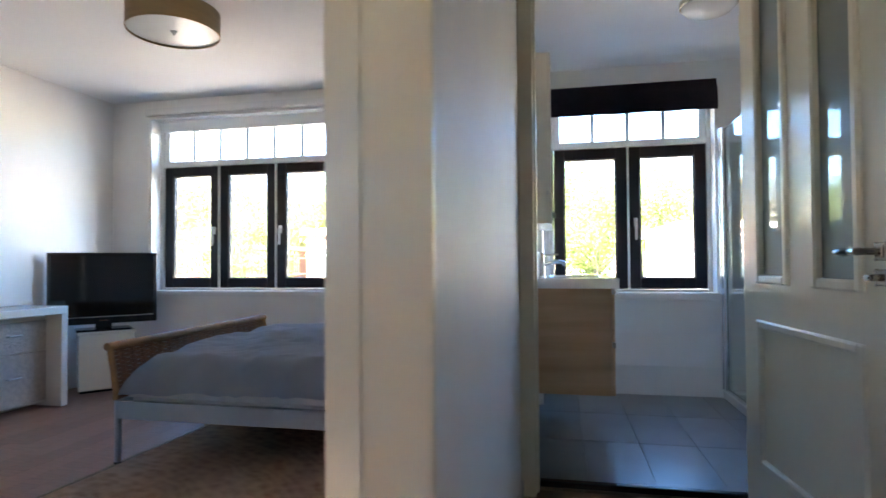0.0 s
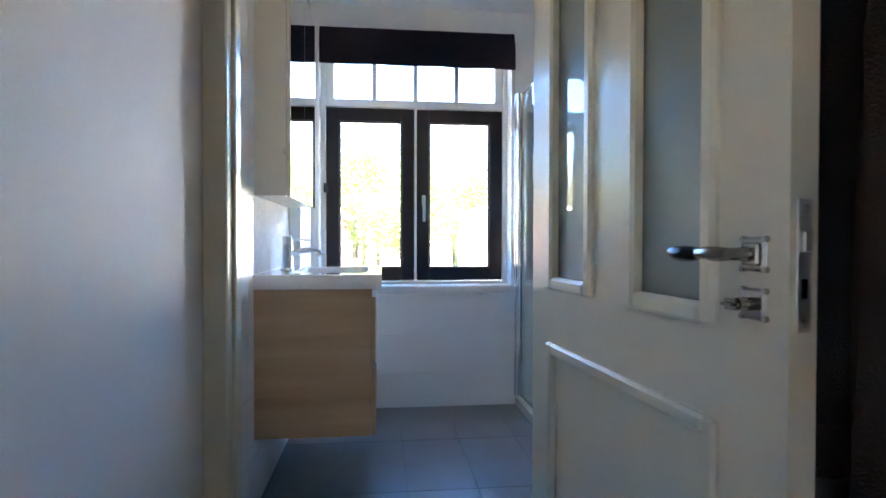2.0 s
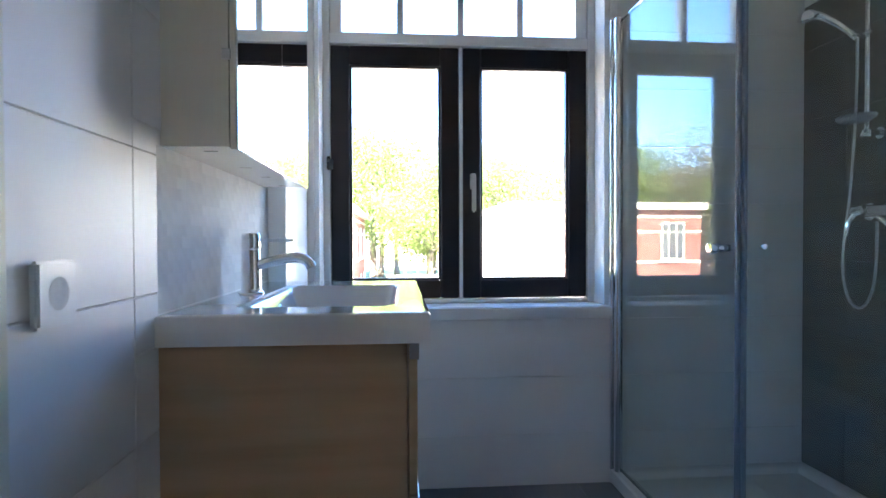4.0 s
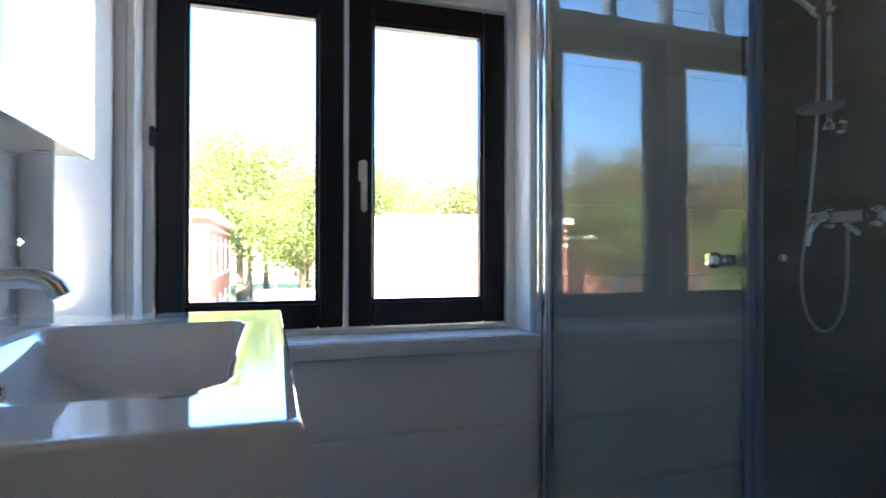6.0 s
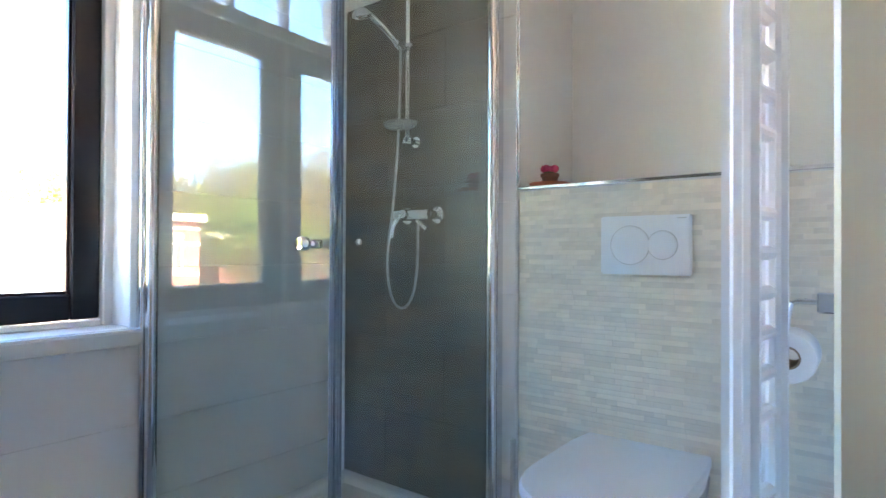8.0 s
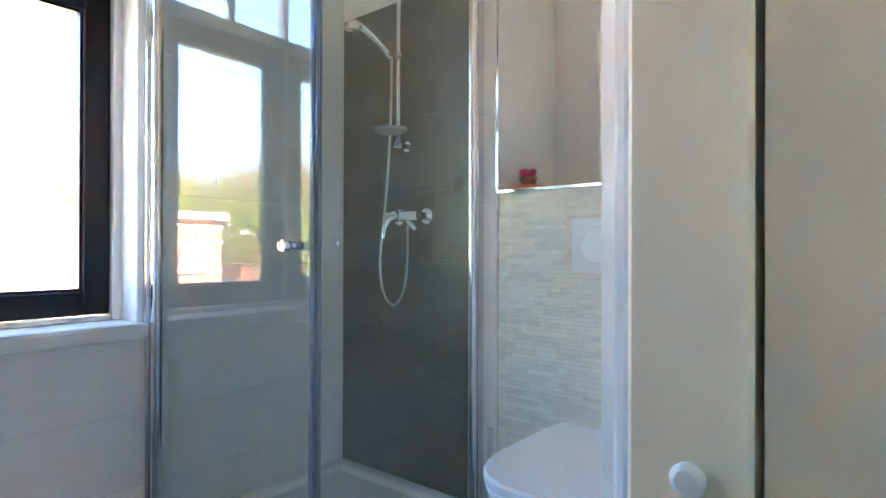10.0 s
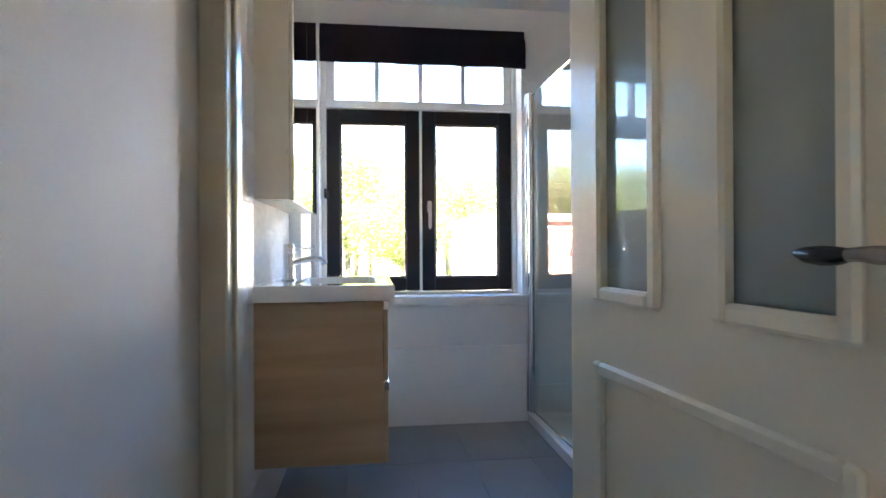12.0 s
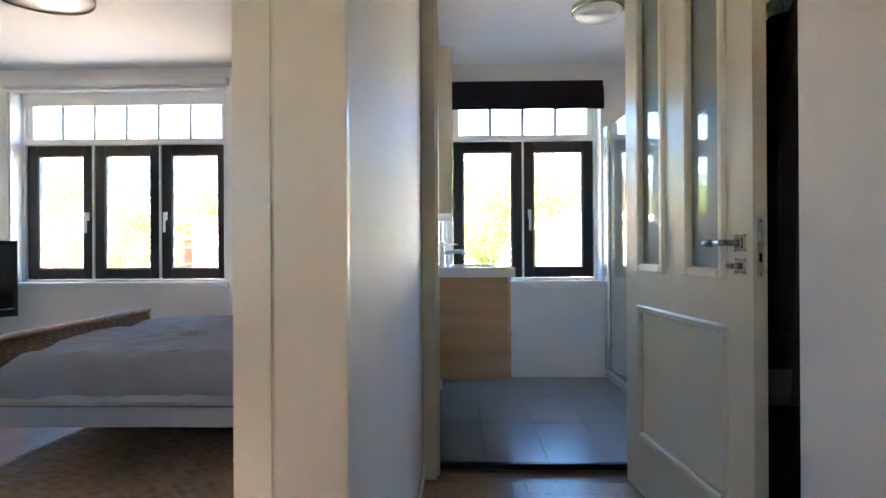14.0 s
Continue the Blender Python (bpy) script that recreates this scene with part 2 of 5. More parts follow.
# street wall with both windows cut through
BW = (0.375, 1.628, 0.765, 2.345)     # bathroom window opening x0, x1, z0, z1
DW = (-3.205, -1.405, 0.765, 2.36)    # bedroom window opening
bm = B()
for x0, x1, z0, z1 in ((BX0 - 0.2, DW[0], -3.4, 3.2), (DW[0], DW[1], -3.4, DW[2]), (DW[0], DW[1], DW[3], 3.2), (DW[1], BW[0], -3.4, 3.2),
                       (BW[0], BW[1], -3.4, BW[2]), (BW[0], BW[1], BW[3], 3.2), (BW[1], 3.1, -3.4, 3.2)):
    box(bm, (x0, YT, z0), (x1, YT + 0.26, z1))
structure("wall_north", bm, WALL, "plastered street wall with two window openings")
# bedroom walls
structure("wall_west", box(B(), (BX0 - 0.12, 0.9, HF), (BX0, YT, CH)), WALL, "plain white bedroom side wall")
structure("wall_party", box(B(), (WX - 0.11, Y1 + 0.002, HF), (WX, YT, CH)), WALL, "white plastered wall between bedroom and passage")
bm = B()
box(bm, (BX0, Y1, HF), (-0.82, Y1 + 0.11, CH))
box(bm, (-0.82, Y1, 2.10), (0.10, Y1 + 0.11, CH))
structure("wall_bedroom_door", bm, WALL, "white wall around the bedroom doorway")
# hall and passage
bm = B()
box(bm, (1.33, -1.9, HF), (1.44, 1.635, CH))
box(bm, (1.33, 1.635, 2.36), (1.44, YP, CH))
structure("wall_east", bm, WALL, "white plastered passage wall with a closet opening")
bm = B()
box(bm, (1.44, 1.50, HF), (2.05, 1.60, CH))
box(bm, (2.0, 1.60, HF), (2.1, YP, CH))
structure("wall_closet", bm, WALL, "walls of the closet behind the open door")
structure("wall_hall_west", box(B(), (-1.7, -1.9, HF), (-1.6, Y1, CH)), WALL, "plain white hall side wall")
# hall end wall; its small opening is added to let light in
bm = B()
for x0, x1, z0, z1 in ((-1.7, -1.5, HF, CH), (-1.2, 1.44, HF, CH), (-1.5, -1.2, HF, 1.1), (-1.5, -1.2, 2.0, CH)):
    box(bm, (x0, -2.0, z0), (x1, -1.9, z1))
structure("wall_south", bm, WALL, "plain white hall end wall with an added window opening")
# wall between passage and bathroom
bm = B()
box(bm, (1.30, YP, HF), (2.9, YB, CH))
box(bm, (WX, YP, 2.34), (1.30, YB, CH))
structure("wall_bathroom_door", bm, WALL, "white wall around the bathroom doorway")
structure("wall_bathroom_east", box(B(), (2.80, YB, -0.1), (2.9, YT, CH)), WALL, "white plastered wall above the toilet ledge")
bm = B()
box(bm, (2.51, 3.815, -0.1), (2.80, YT, CH))
structure("wall_shower_side", bm, WALL, "built-out wall behind the shower")
structure("tile_bed", box(B(), (2.5085, 3.816, 0.0), (2.5098, YT - 0.001, 2.06)), DGROUT, "dark grout bed behind the shower tiles")
structure("wall_shower_stub", box(B(), (2.38, 3.73, -0.1), (2.798, 3.812, CH)), WALL, "short white wall between shower and toilet")
structure("cistern_box", box(B(), (2.3862, YB + 0.002, -0.1), (2.798, 3.728, 1.212)), GROUT, "boxed-in cistern below the ledge")
# unseen roof, added to block the sun over the rooms and the facade below them
structure("roof", box(B(), (BX0 - 0.5, -2.4, 3.2), (3.4, YT + 0.45, 3.35)), DARKWOOD, "flat dark roof slab, unseen, added to block the sun")


# ---- windows ----
def window(name, x0, x1, z0, z1, leaves, panes, handles, label):
    w = new(name)
    w.matrix_basis = Matrix.Translation(((x0 + x1) / 2, YW, z0))
    tagged(w, label, "window", "", "structure")
    o = Vector(w.matrix_basis.translation)

    def put(n, bm, m, lab="", par=None, smooth=None):
        bmesh.ops.translate(bm, verts=bm.verts, vec=-o)
        return part(n, bm, m, par or w, lab, smooth)
    lz0, lz1, tz0, tz1 = 0.788, 1.905, 1.957, 2.235
    bm = B()
    fx0, fx1 = x0 + 0.05, x1 - 0.05
    box(bm, (x0, YW - 0.02, z0), (fx0, YW + 0.1, z1), 0.004)
    box(bm, (fx1, YW - 0.02, z0), (x1, YW + 0.1, z1), 0.004)
    box(bm, (fx0, YW - 0.02, lz1 + 0.003), (fx1, YW + 0.1, tz0), 0.004)
    box(bm, (fx0, YW - 0.02, tz1), (fx1, YW + 0.1, z1), 0.004)
    box(bm, (fx0, YW - 0.01, z0), (fx1, YW + 0.1, lz0 - 0.003), 0.004)
    pw = (fx1 - fx0) / leaves
    for i in range(1, leaves):
        box(bm, (fx0 + pw * i - 0.007, YW - 0.012, lz0), (fx0 + pw * i + 0.007, YW + 0.09, lz1), 0.002)
    put("window_frame", bm, WHITE, "white painted window frame")
    # inner stepped lining
    bm = B()
    for a, b in ((x0, x0 + 0.022), (x1 - 0.022, x1)):
        box(bm, (a, YT + 0.004, z0), (b, YW - 0.02, z1), 0.003)
    box(bm, (x0 + 0.022, YT + 0.004, z1 - 0.02), (x1 - 0.022, YW - 0.02, z1), 0.003)
    put("lining", bm, WHITE)
    for i in range(leaves):
        a, b = fx0 + pw * i + (0.009 if i else 0.002), fx0 + pw * (i + 1) - (0.009 if i < leaves - 1 else 0.002)
        bm = bar_frame(B(), (a, lz0), (b, lz1), "x", 0.082, YW, YW + 0.07, 0.005)
        sash = put("sash", bm, DARKWOOD, "dark painted casement sash")
        bm = bar_frame(B(), (a + 0.082, lz0 + 0.082), (b - 0.082, lz1 - 0.082), "x", 0.009, YW + 0.014, YW + 0.05, 0.002)
        put("glazing_bead", bm, DARKWOOD, "", sash)
        put("pane", box(B(), (a + 0.088, YW + 0.03, lz0 + 0.088), (b - 0.088, YW + 0.036, lz1 - 0.088)), GLASS, "clear glass pane", sash).visible_shadow = False
        if i in handles:
            hx = b - 0.035 if handles[i] > 0 else a + 0.042
            bm = box(B(), (hx - 0.011, YW - 0.012, 1.275), (hx + 0.011, YW, 1.345), 0.004)
            box(bm, (hx - 0.010, YW - 0.045, 1.32), (hx + 0.010, YW - 0.012, 1.342), 0.004)
            box(bm, (hx - 0.008, YW - 0.05, 1.17), (hx + 0.012, YW - 0.035, 1.342), 0.006, 2)
            put("window_handle", bm, PLASTIC if leaves > 2 else STEEL, "pale metal window handle", sash)
    pw = (fx1 - fx0 - 0.08) / panes
    for i in range(panes + 1):
        if 0 < i < panes:
            put("glazing_bar", box(B(), (fx0 + 0.04 + pw * i - 0.015, YW - 0.005, tz0), (fx0 + 0.04 + pw * i + 0.015, YW + 0.06, tz1), 0.004), WHITE)
        if i < panes:
            put("pane", box(B(), (fx0 + 0.04 + pw * i + 0.008, YW + 0.025, tz0), (fx0 + 0.04 + pw * (i + 1) - 0.008, YW + 0.03, tz1)), GLASS).visible_shadow = False
    bm = box(B(), (fx0, YW, tz0), (fx0 + 0.052, YW + 0.06, tz1), 0.003)
    box(bm, (fx1 - 0.052, YW, tz0), (fx1, YW + 0.06, tz1), 0.003)
    put("transom_frame", bm, WHITE)
    put("window_sill", box(B(), (x0 - 0.02, YT - 0.042, z0 - 0.046), (x1 + (0.0 if leaves == 2 else 0.02), YW - 0.021, z0 - 0.001), 0.006, 2), WHITE, "white painted window sill")
    return w


window("window_1", *BW, 2, 4, {1: -1}, "white framed window with two dark casements and transom lights")
window("window_2", *DW, 3, 6, {0: 1, 2: -1}, "wide white framed bedroom window with three dark casements")
bm = box(B(), (0.412, YW - 0.032, 1.355), (0.427, YW - 0.02, 1.415), 0.004)
rod(bm, (0.42, YW - 0.028, 1.40), (0.436, YW - 0.062, 1.385), 0.008)
box(bm, (0.428, YW - 0.072, 1.345), (0.445, YW - 0.054, 1.40), 0.006, 2)
single("window_catch", bm, BLACK, "small black window catch on the white frame", "window catch")

# unseen window added at the hall's end, only for the light it lets in
w = tagged(new("window_3"), "plain white window, unseen, added to light the hall", "window", "", "structure")
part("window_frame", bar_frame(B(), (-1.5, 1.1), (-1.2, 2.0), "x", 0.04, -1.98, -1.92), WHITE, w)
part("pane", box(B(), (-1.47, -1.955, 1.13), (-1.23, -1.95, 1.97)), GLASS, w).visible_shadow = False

# ---- door linings ----
bm = B()   # bathroom door frame
box(bm, (WX + 0.001, YP - 0.022, HF), (0.355, YP + 0.03, 2.34), 0.005)
box(bm, (WX + 0.001, YP + 0.03, HF), (0.366, YB + 0.006, 2.34), 0.004)
box(bm, (1.255, YP - 0.005, HF), (1.302, YB + 0.006, 2.34), 0.004)
box(bm, (1.302, YP - 0.022, HF), (1.329, YP - 0.001, 2.34), 0.004)
box(bm, (0.366, YP, 2.27), (1.255, YB + 0.006, 2.34), 0.004)
df = structure("door_frame_1", bm, CREAM, "cream painted bathroom door frame", 35)
hp = part("hinge_plate", box(B(), (1.2525, 2.764, 1.237), (1.2552, 2.789, 1.335), 0.001), CREAM, df, "hinge plate painted over in cream")
for z in (1.252, 1.285, 1.32):
    part("screw", rod(B(), (1.2526, 2.776, z), (1.2515, 2.776, z), 0.0035), STEEL, hp)
bm = B()   # bedroom door frame
box(bm, (0.116, Y1 - 0.014, HF), (0.1766, Y1 + 0.13, 2.12), 0.003, 2)
box(bm, (0.1768, Y1 - 0.012, HF), (WX - 0.0005, Y1 + 0.001, 2.2), 0.002, 2)
box(bm, (-0.82, Y1 - 0.016, HF), (-0.76, Y1 + 0.13, 2.12), 0.006)
box(bm, (-0.92, Y1 - 0.011, HF), (-0.824, Y1 - 0.001, 2.2), 0.005)
box(bm, (-0.76, Y1 - 0.016, 2.05), (0.116, Y1 + 0.13, 2.12), 0.006)
structure("door_frame_2", bm, CREAM, "cream painted bedroom door frame", 35)
structure("threshold", box(B(), (0.366, YB - 0.012, -0.028), (1.255, YB + 0.02, 0.002), 0.004), BLACK, "black edge strip of the bathroom threshold", 35)
structure("step_riser", box(B(), (0.366, YB - 0.011, HF - 0.01), (1.255, YB - 0.0082, -0.028)), STEP, "worn wooden riser under the threshold")
structure("baseboard", box(B(), (WX + 0.001, Y1 + 0.004, HF), (WX + 0.013, YP - 0.023, HF + 0.075), 0.004), WHITE, "white baseboard along the passage wall", 35)

# ---- bathroom door, standing open ----
DL, DT, DZ0, DZ1 = 0.945, 0.042, HF + 0.008, 2.26
dm = pose(1.221, 2.742, 0, 0, 0, -85.25)
door = thing("door_1", dm, "cream panelled door with two glazed lights, standing open", "door")
door["kind"] = "structure"
# local x runs from the hinge to the lock edge, y is 0 on the seen face, and positive y is behind it
G = ((0.129, 0.393), (0.543, 0.811))
PZ0, PZ1, GZ0, GZ1 = 0.205, 0.775, 0.918, 2.10


def door_body():
    bm = B()
    xs = (0, G[0][0] + 0.02, G[0][1] - 0.02, G[1][0] + 0.02, G[1][1] - 0.02, DL)
    for a, b in ((0, 1), (2, 3), (4, 5)):
        box(bm, (xs[a], 0, GZ0 + 0.02), (xs[b], DT, DZ1))
    box(bm, (xs[1], 0, GZ1 - 0.02), (xs[2], DT, DZ1)), box(bm, (xs[3], 0, GZ1 - 0.02), (xs[4], DT, DZ1))
    box(bm, (0, 0, PZ1 - 0.02), (DL, DT, GZ0 + 0.02))
    px0, px1 = 0.148, 0.794
    box(bm, (0, 0, DZ0), (px0, DT, PZ1 - 0.02)), box(bm, (px1, 0, DZ0), (DL, DT, PZ1 - 0.02))
    box(bm, (px0, 0, DZ0), (px1, DT, PZ0 + 0.02))
    return bm


part("leaf", door_body(), CREAM, door, "", None)
part("lower_panel", box(B(), (0.14, 0.012, PZ0 + 0.01), (0.802, DT - 0.012, PZ1 - 0.01)), CREAM, door, "", None)
bm = bar_frame(B(), (0.124, PZ0), (0.814, PZ1), "x", 0.03, -0.012, 0.012, 0.006)
part("panel_moulding", bm, CREAM, door)
for g0, g1 in G:
    bm = bar_frame(B(), (g0, GZ0), (g1, GZ1), "x", 0.034, -0.014, 0.016, 0.007)
    part("glazing_moulding", bm, CREAM, door)
    part("glass_pane", box(B(), (g0 + 0.03, 0.012, GZ0 + 0.03), (g1 - 0.03, 0.018, GZ1 - 0.03)), FROST, door, "greyish frosted glass pane", None)
bm = box(B(), (DL - 0.0005, DT / 2 - 0.011, 0.93), (DL + 0.002, DT / 2 + 0.011, 1.104), 0.001)
sp = part("lock_plate", bm, STEEL, door, "worn steel lock plate")
part("latch", box(B(), (DL, DT / 2 - 0.007, 1.035), (DL + 0.009, DT / 2 + 0.007, 1.062), 0.002), STEEL, sp)
part("keyhole", box(B(), (DL, DT / 2 - 0.004, 0.975), (DL + 0.0026, DT / 2 + 0.004, 1.0)), BLACK, sp)
for z in (0.94, 1.093):
    part("screw", rod(B(), (DL + 0.001, DT / 2, z), (DL + 0.003, DT / 2, z), 0.004), CHROME, sp)
HX, HZ = 0.887, 1.031
bm = box(B(), (HX - 0.024, -0.008, HZ - 0.024), (HX + 0.024, 0.0, HZ + 0.024), 0.004)
box(bm, (HX - 0.016, -0.013, HZ - 0.016), (HX + 0.016, -0.007, HZ + 0.016), 0.003)
rod(bm, (HX, -0.012, HZ), (HX, -0.055, HZ), 0.010, 0.008)
for dx, dz in itertools.product((-0.021, 0.021), repeat=2):
    rod(bm, (HX + dx, -0.0075, HZ + dz), (HX + dx, 0, HZ + dz), 0.0045, None, 10)
tube(bm, [(HX + 0.01, -0.053, HZ), (HX - 0.01, -0.056, HZ), (HX - 0.03, -0.056, HZ + 0.001), (HX - 0.05, -0.056, HZ)], [0.009, 0.011, 0.009, 0.008])
lever = part("door_handle", bm, NICKEL, door, "worn nickel lever handle with square rose")
bm = tube(B(), [(HX - 0.048, -0.056, HZ), (HX - 0.06, -0.056, HZ - 0.001), (HX - 0.08, -0.056, HZ - 0.001), (HX - 0.105, -0.056, HZ), (HX - 0.12, -0.056, HZ + 0.002)],
          [0.008, 0.011, 0.0125, 0.010, 0.005])
part("grip", bm, BLACK, lever, "black handle grip")
KZ = 0.962
bm = box(B(), (HX - 0.024, -0.008, KZ - 0.022), (HX + 0.024, 0.0, KZ + 0.022), 0.004)
for dx, dz in itertools.product((-0.021, 0.021), (-0.019, 0.019)):
    rod(bm, (HX + dx, -0.0075, KZ + dz), (HX + dx, 0, KZ + dz), 0.0045, None, 10)
rod(bm, (HX, -0.008, KZ), (HX, -0.03, KZ), 0.009)
box(bm, (HX - 0.02, -0.045, KZ - 0.008), (HX + 0.012, -0.03, KZ + 0.008), 0.006, 2)
part("thumb_turn", bm, NICKEL, door, "worn nickel thumb turn on a square rose")
for z in (0.25, 1.27, 2.0):
    bm = rod(B(), (-0.005, 0.004, z - 0.045), (-0.005, 0.004, z + 0.045), 0.005)
    box(bm, (-0.003, 0.008, z - 0.045), (-0.0005, 0.036, z + 0.045), 0.001)
    part("hinge", bm, CREAM, door, "hinge painted over in cream")

single("door_bumper", lathe(B(), [(0.004, 0.0), (0.013, 0.0), (0.014, -0.006), (0.009, -0.011), (0.003, -0.012)], (1.255, 2.80, 0.832), 16, "X"), PLASTIC, "small white round bumper on the door jamb", "door stop")


# ======== bathroom ========
def vanity():
    y0, y1, x0, x1, z0, z1 = 3.350, 4.150, WX + 0.002, 0.737, 0.280, 0.858
    t = thing("vanity_cabinet", (x0, y0, z0), "wall-hung oak veneer washbasin cabinet with two drawers", "bathroom cabinet")
    o = -Vector((x0, y0, z0))

    def put(n, bm, m, lab="", par=t):
        bmesh.ops.translate(bm, verts=bm.verts, vec=o)
        return part(n, bm, m, par, lab)
    put("side_panel", box(B(), (x0, y0, z0), (x1, y0 + 0.018, z1), 0.001), OAK)
    put("side_panel", box(B(), (x0, y1 - 0.018, z0), (x1, y1, z1), 0.001), OAK)
    put("base_panel", box(B(), (x0, y0 + 0.018, z0), (x1, y1 - 0.018, z0 + 0.018)), OAK)
    put("back_panel", box(B(), (x0, y0 + 0.018, z0 + 0.018), (x0 + 0.01, y1 - 0.018, z1)), OAK)
    for za, zb in ((z0 + 0.001, z0 + 0.286), (z0 + 0.292, z1 - 0.003)):
        d = put("drawer", box(B(), (x1 + 0.002, y0 + 0.001, za), (x1 + 0.019, y1 - 0.001, zb), 0.0015), OAK, "oak veneer drawer front")
        put("drawer_pull", box(B(), (x1 + 0.004, y0 - 0.0005, zb - 0.028), (x1 + 0.0225, y1 + 0.0005, zb + 0.003), 0.001), CHROME, "slim metal edge pull", d)


def basin():
    x0, x1, y0, y1, zt, zb = WX + 0.003, 0.780, 3.335, 4.168, 0.916, 0.860
    cx0, cx1, cy0, cy1 = 0.405, 0.715, 3.455, 3.985
    t = thing("washbasin", (x0, y0, zb), "white porcelain washbasin with a rectangular bowl on the oak cabinet", "washbasin")
    nx, ny = 44, 60
    bm = B()
    bx, by = 0.0045, 0.0045

    def depth(x, y):
        u, v = min(x - cx0, cx1 - x), min(y - cy0, cy1 - y)
        r = 0.045
        du, dv = max(r - u, 0), max(r - v, 0)
        d = r - math.hypot(du, dv) if (du > 0 and dv > 0) else min(u, v, )
        if u <= 0 or v <= 0 or d <= 0:
            return 0.0
        edge = min(1.0, d / 0.03)
        slope = min(1.0, max(0.0, (x - cx0) / 0.07))
        return 0.105 * edge * edge * (3 - 2 * edge) * (0.30 + 0.70 * slope)

    def axis(a, b, n, e):
        return [a, a + e] + [a + e + (b - a - 2 * e) * i / n for i in range(1, n)] + [b - e, b]
    xs, ys = axis(x0, x1, nx, bx), axis(y0, y1, ny, by)
    top = [[bm.verts.new((x, y, zt - depth(x, y) - (0.004 if x in (x0, x1) or y in (y0, y1) else 0))) for y in ys] for x in xs]
    for i in range(len(xs) - 1):
        for j in range(len(ys) - 1):
            bm.faces.new((top[i][j], top[i + 1][j], top[i + 1][j + 1], top[i][j + 1]))
    ring = [top[i][0] for i in range(len(xs))] + [top[-1][j] for j in range(1, len(ys))] + [top[i][-1] for i in range(len(xs) - 2, -1, -1)] + [top[0][j] for j in range(len(ys) - 2, 0, -1)]
    low = [bm.verts.new((v.co.x, v.co.y, zb)) for v in ring]
    for k in range(len(ring)):
        n = (k + 1) % len(ring)
        bm.faces.new((ring[k], low[k], low[n], ring[n]))
    bmesh.ops.recalc_face_normals(bm, faces=bm.faces[:])
    bmesh.ops.translate(bm, verts=bm.verts, vec=-Vector((x0, y0, zb)))
    part("bowl", bm, PORC, t, "", 50)
    # overflow ring and drain
    bm = B()
    lathe(bm, [(0.017, 0), (0.021, 0.001), (0.021, 0.004), (0.016, 0.006), (0.0135, 0.004), (0.013, 0.001)], (0, 0, 0), 20)
    m = pose(0.4275 - x0, 3.75 - y0, 0.868 - zb, 0, 58, -14)
    bmesh.ops.transform(bm, matrix=m, verts=bm.verts)
    ov = part("overflow_ring", bm, CHROME, t, "chrome overflow ring")
    bm = rod(B(), (0, 0, 0), (0, 0, 0.003), 0.0135)
    bmesh.ops.transform(bm, matrix=m, verts=bm.verts)
    part("overflow_hole", bm, BLACK, ov)
    part("drain", lathe(B(), [(0.03, 0), (0.032, 0.003), (0.02, 0.006), (0.004, 0.007)], (0.60 - x0, 3.75 - y0, 0.811 - zb)), CHROME, t, "chrome drain plug")


def faucet():
    x, y, z = 0.352, 3.752, 0.916
    t = thing("faucet", (x, y, z), "chrome single-lever mixer tap on the washbasin", "tap")
    part("body", lathe(B(), [(0.030, 0), (0.031, 0.004), (0.027, 0.008), (0.0245, 0.010), (0.0225, 0.105), (0.021, 0.108), (0.021, 0.110)]), CHROME, t)
    part("cap", lathe(B(), [(0.0225, 0.111), (0.0235, 0.114), (0.0225, 0.148), (0.020, 0.152), (0.004, 0.153)]), CHROME, t)
    part("spout", tube(B(), [(0.018, 0, 0.072), (0.05, 0, 0.081), (0.085, 0, 0.088), (0.112, 0, 0.090), (0.132, 0, 0.086), (0.144, 0, 0.077), (0.150, 0, 0.065)], [0.013, 0.0135, 0.0135, 0.0135, 0.0135, 0.0135, 0.014], 14), CHROME, t)
    part("lever", box(B(), (0.018, -0.006, 0.130), (0.108, 0.006, 0.138), 0.003, 2), CHROME, t)


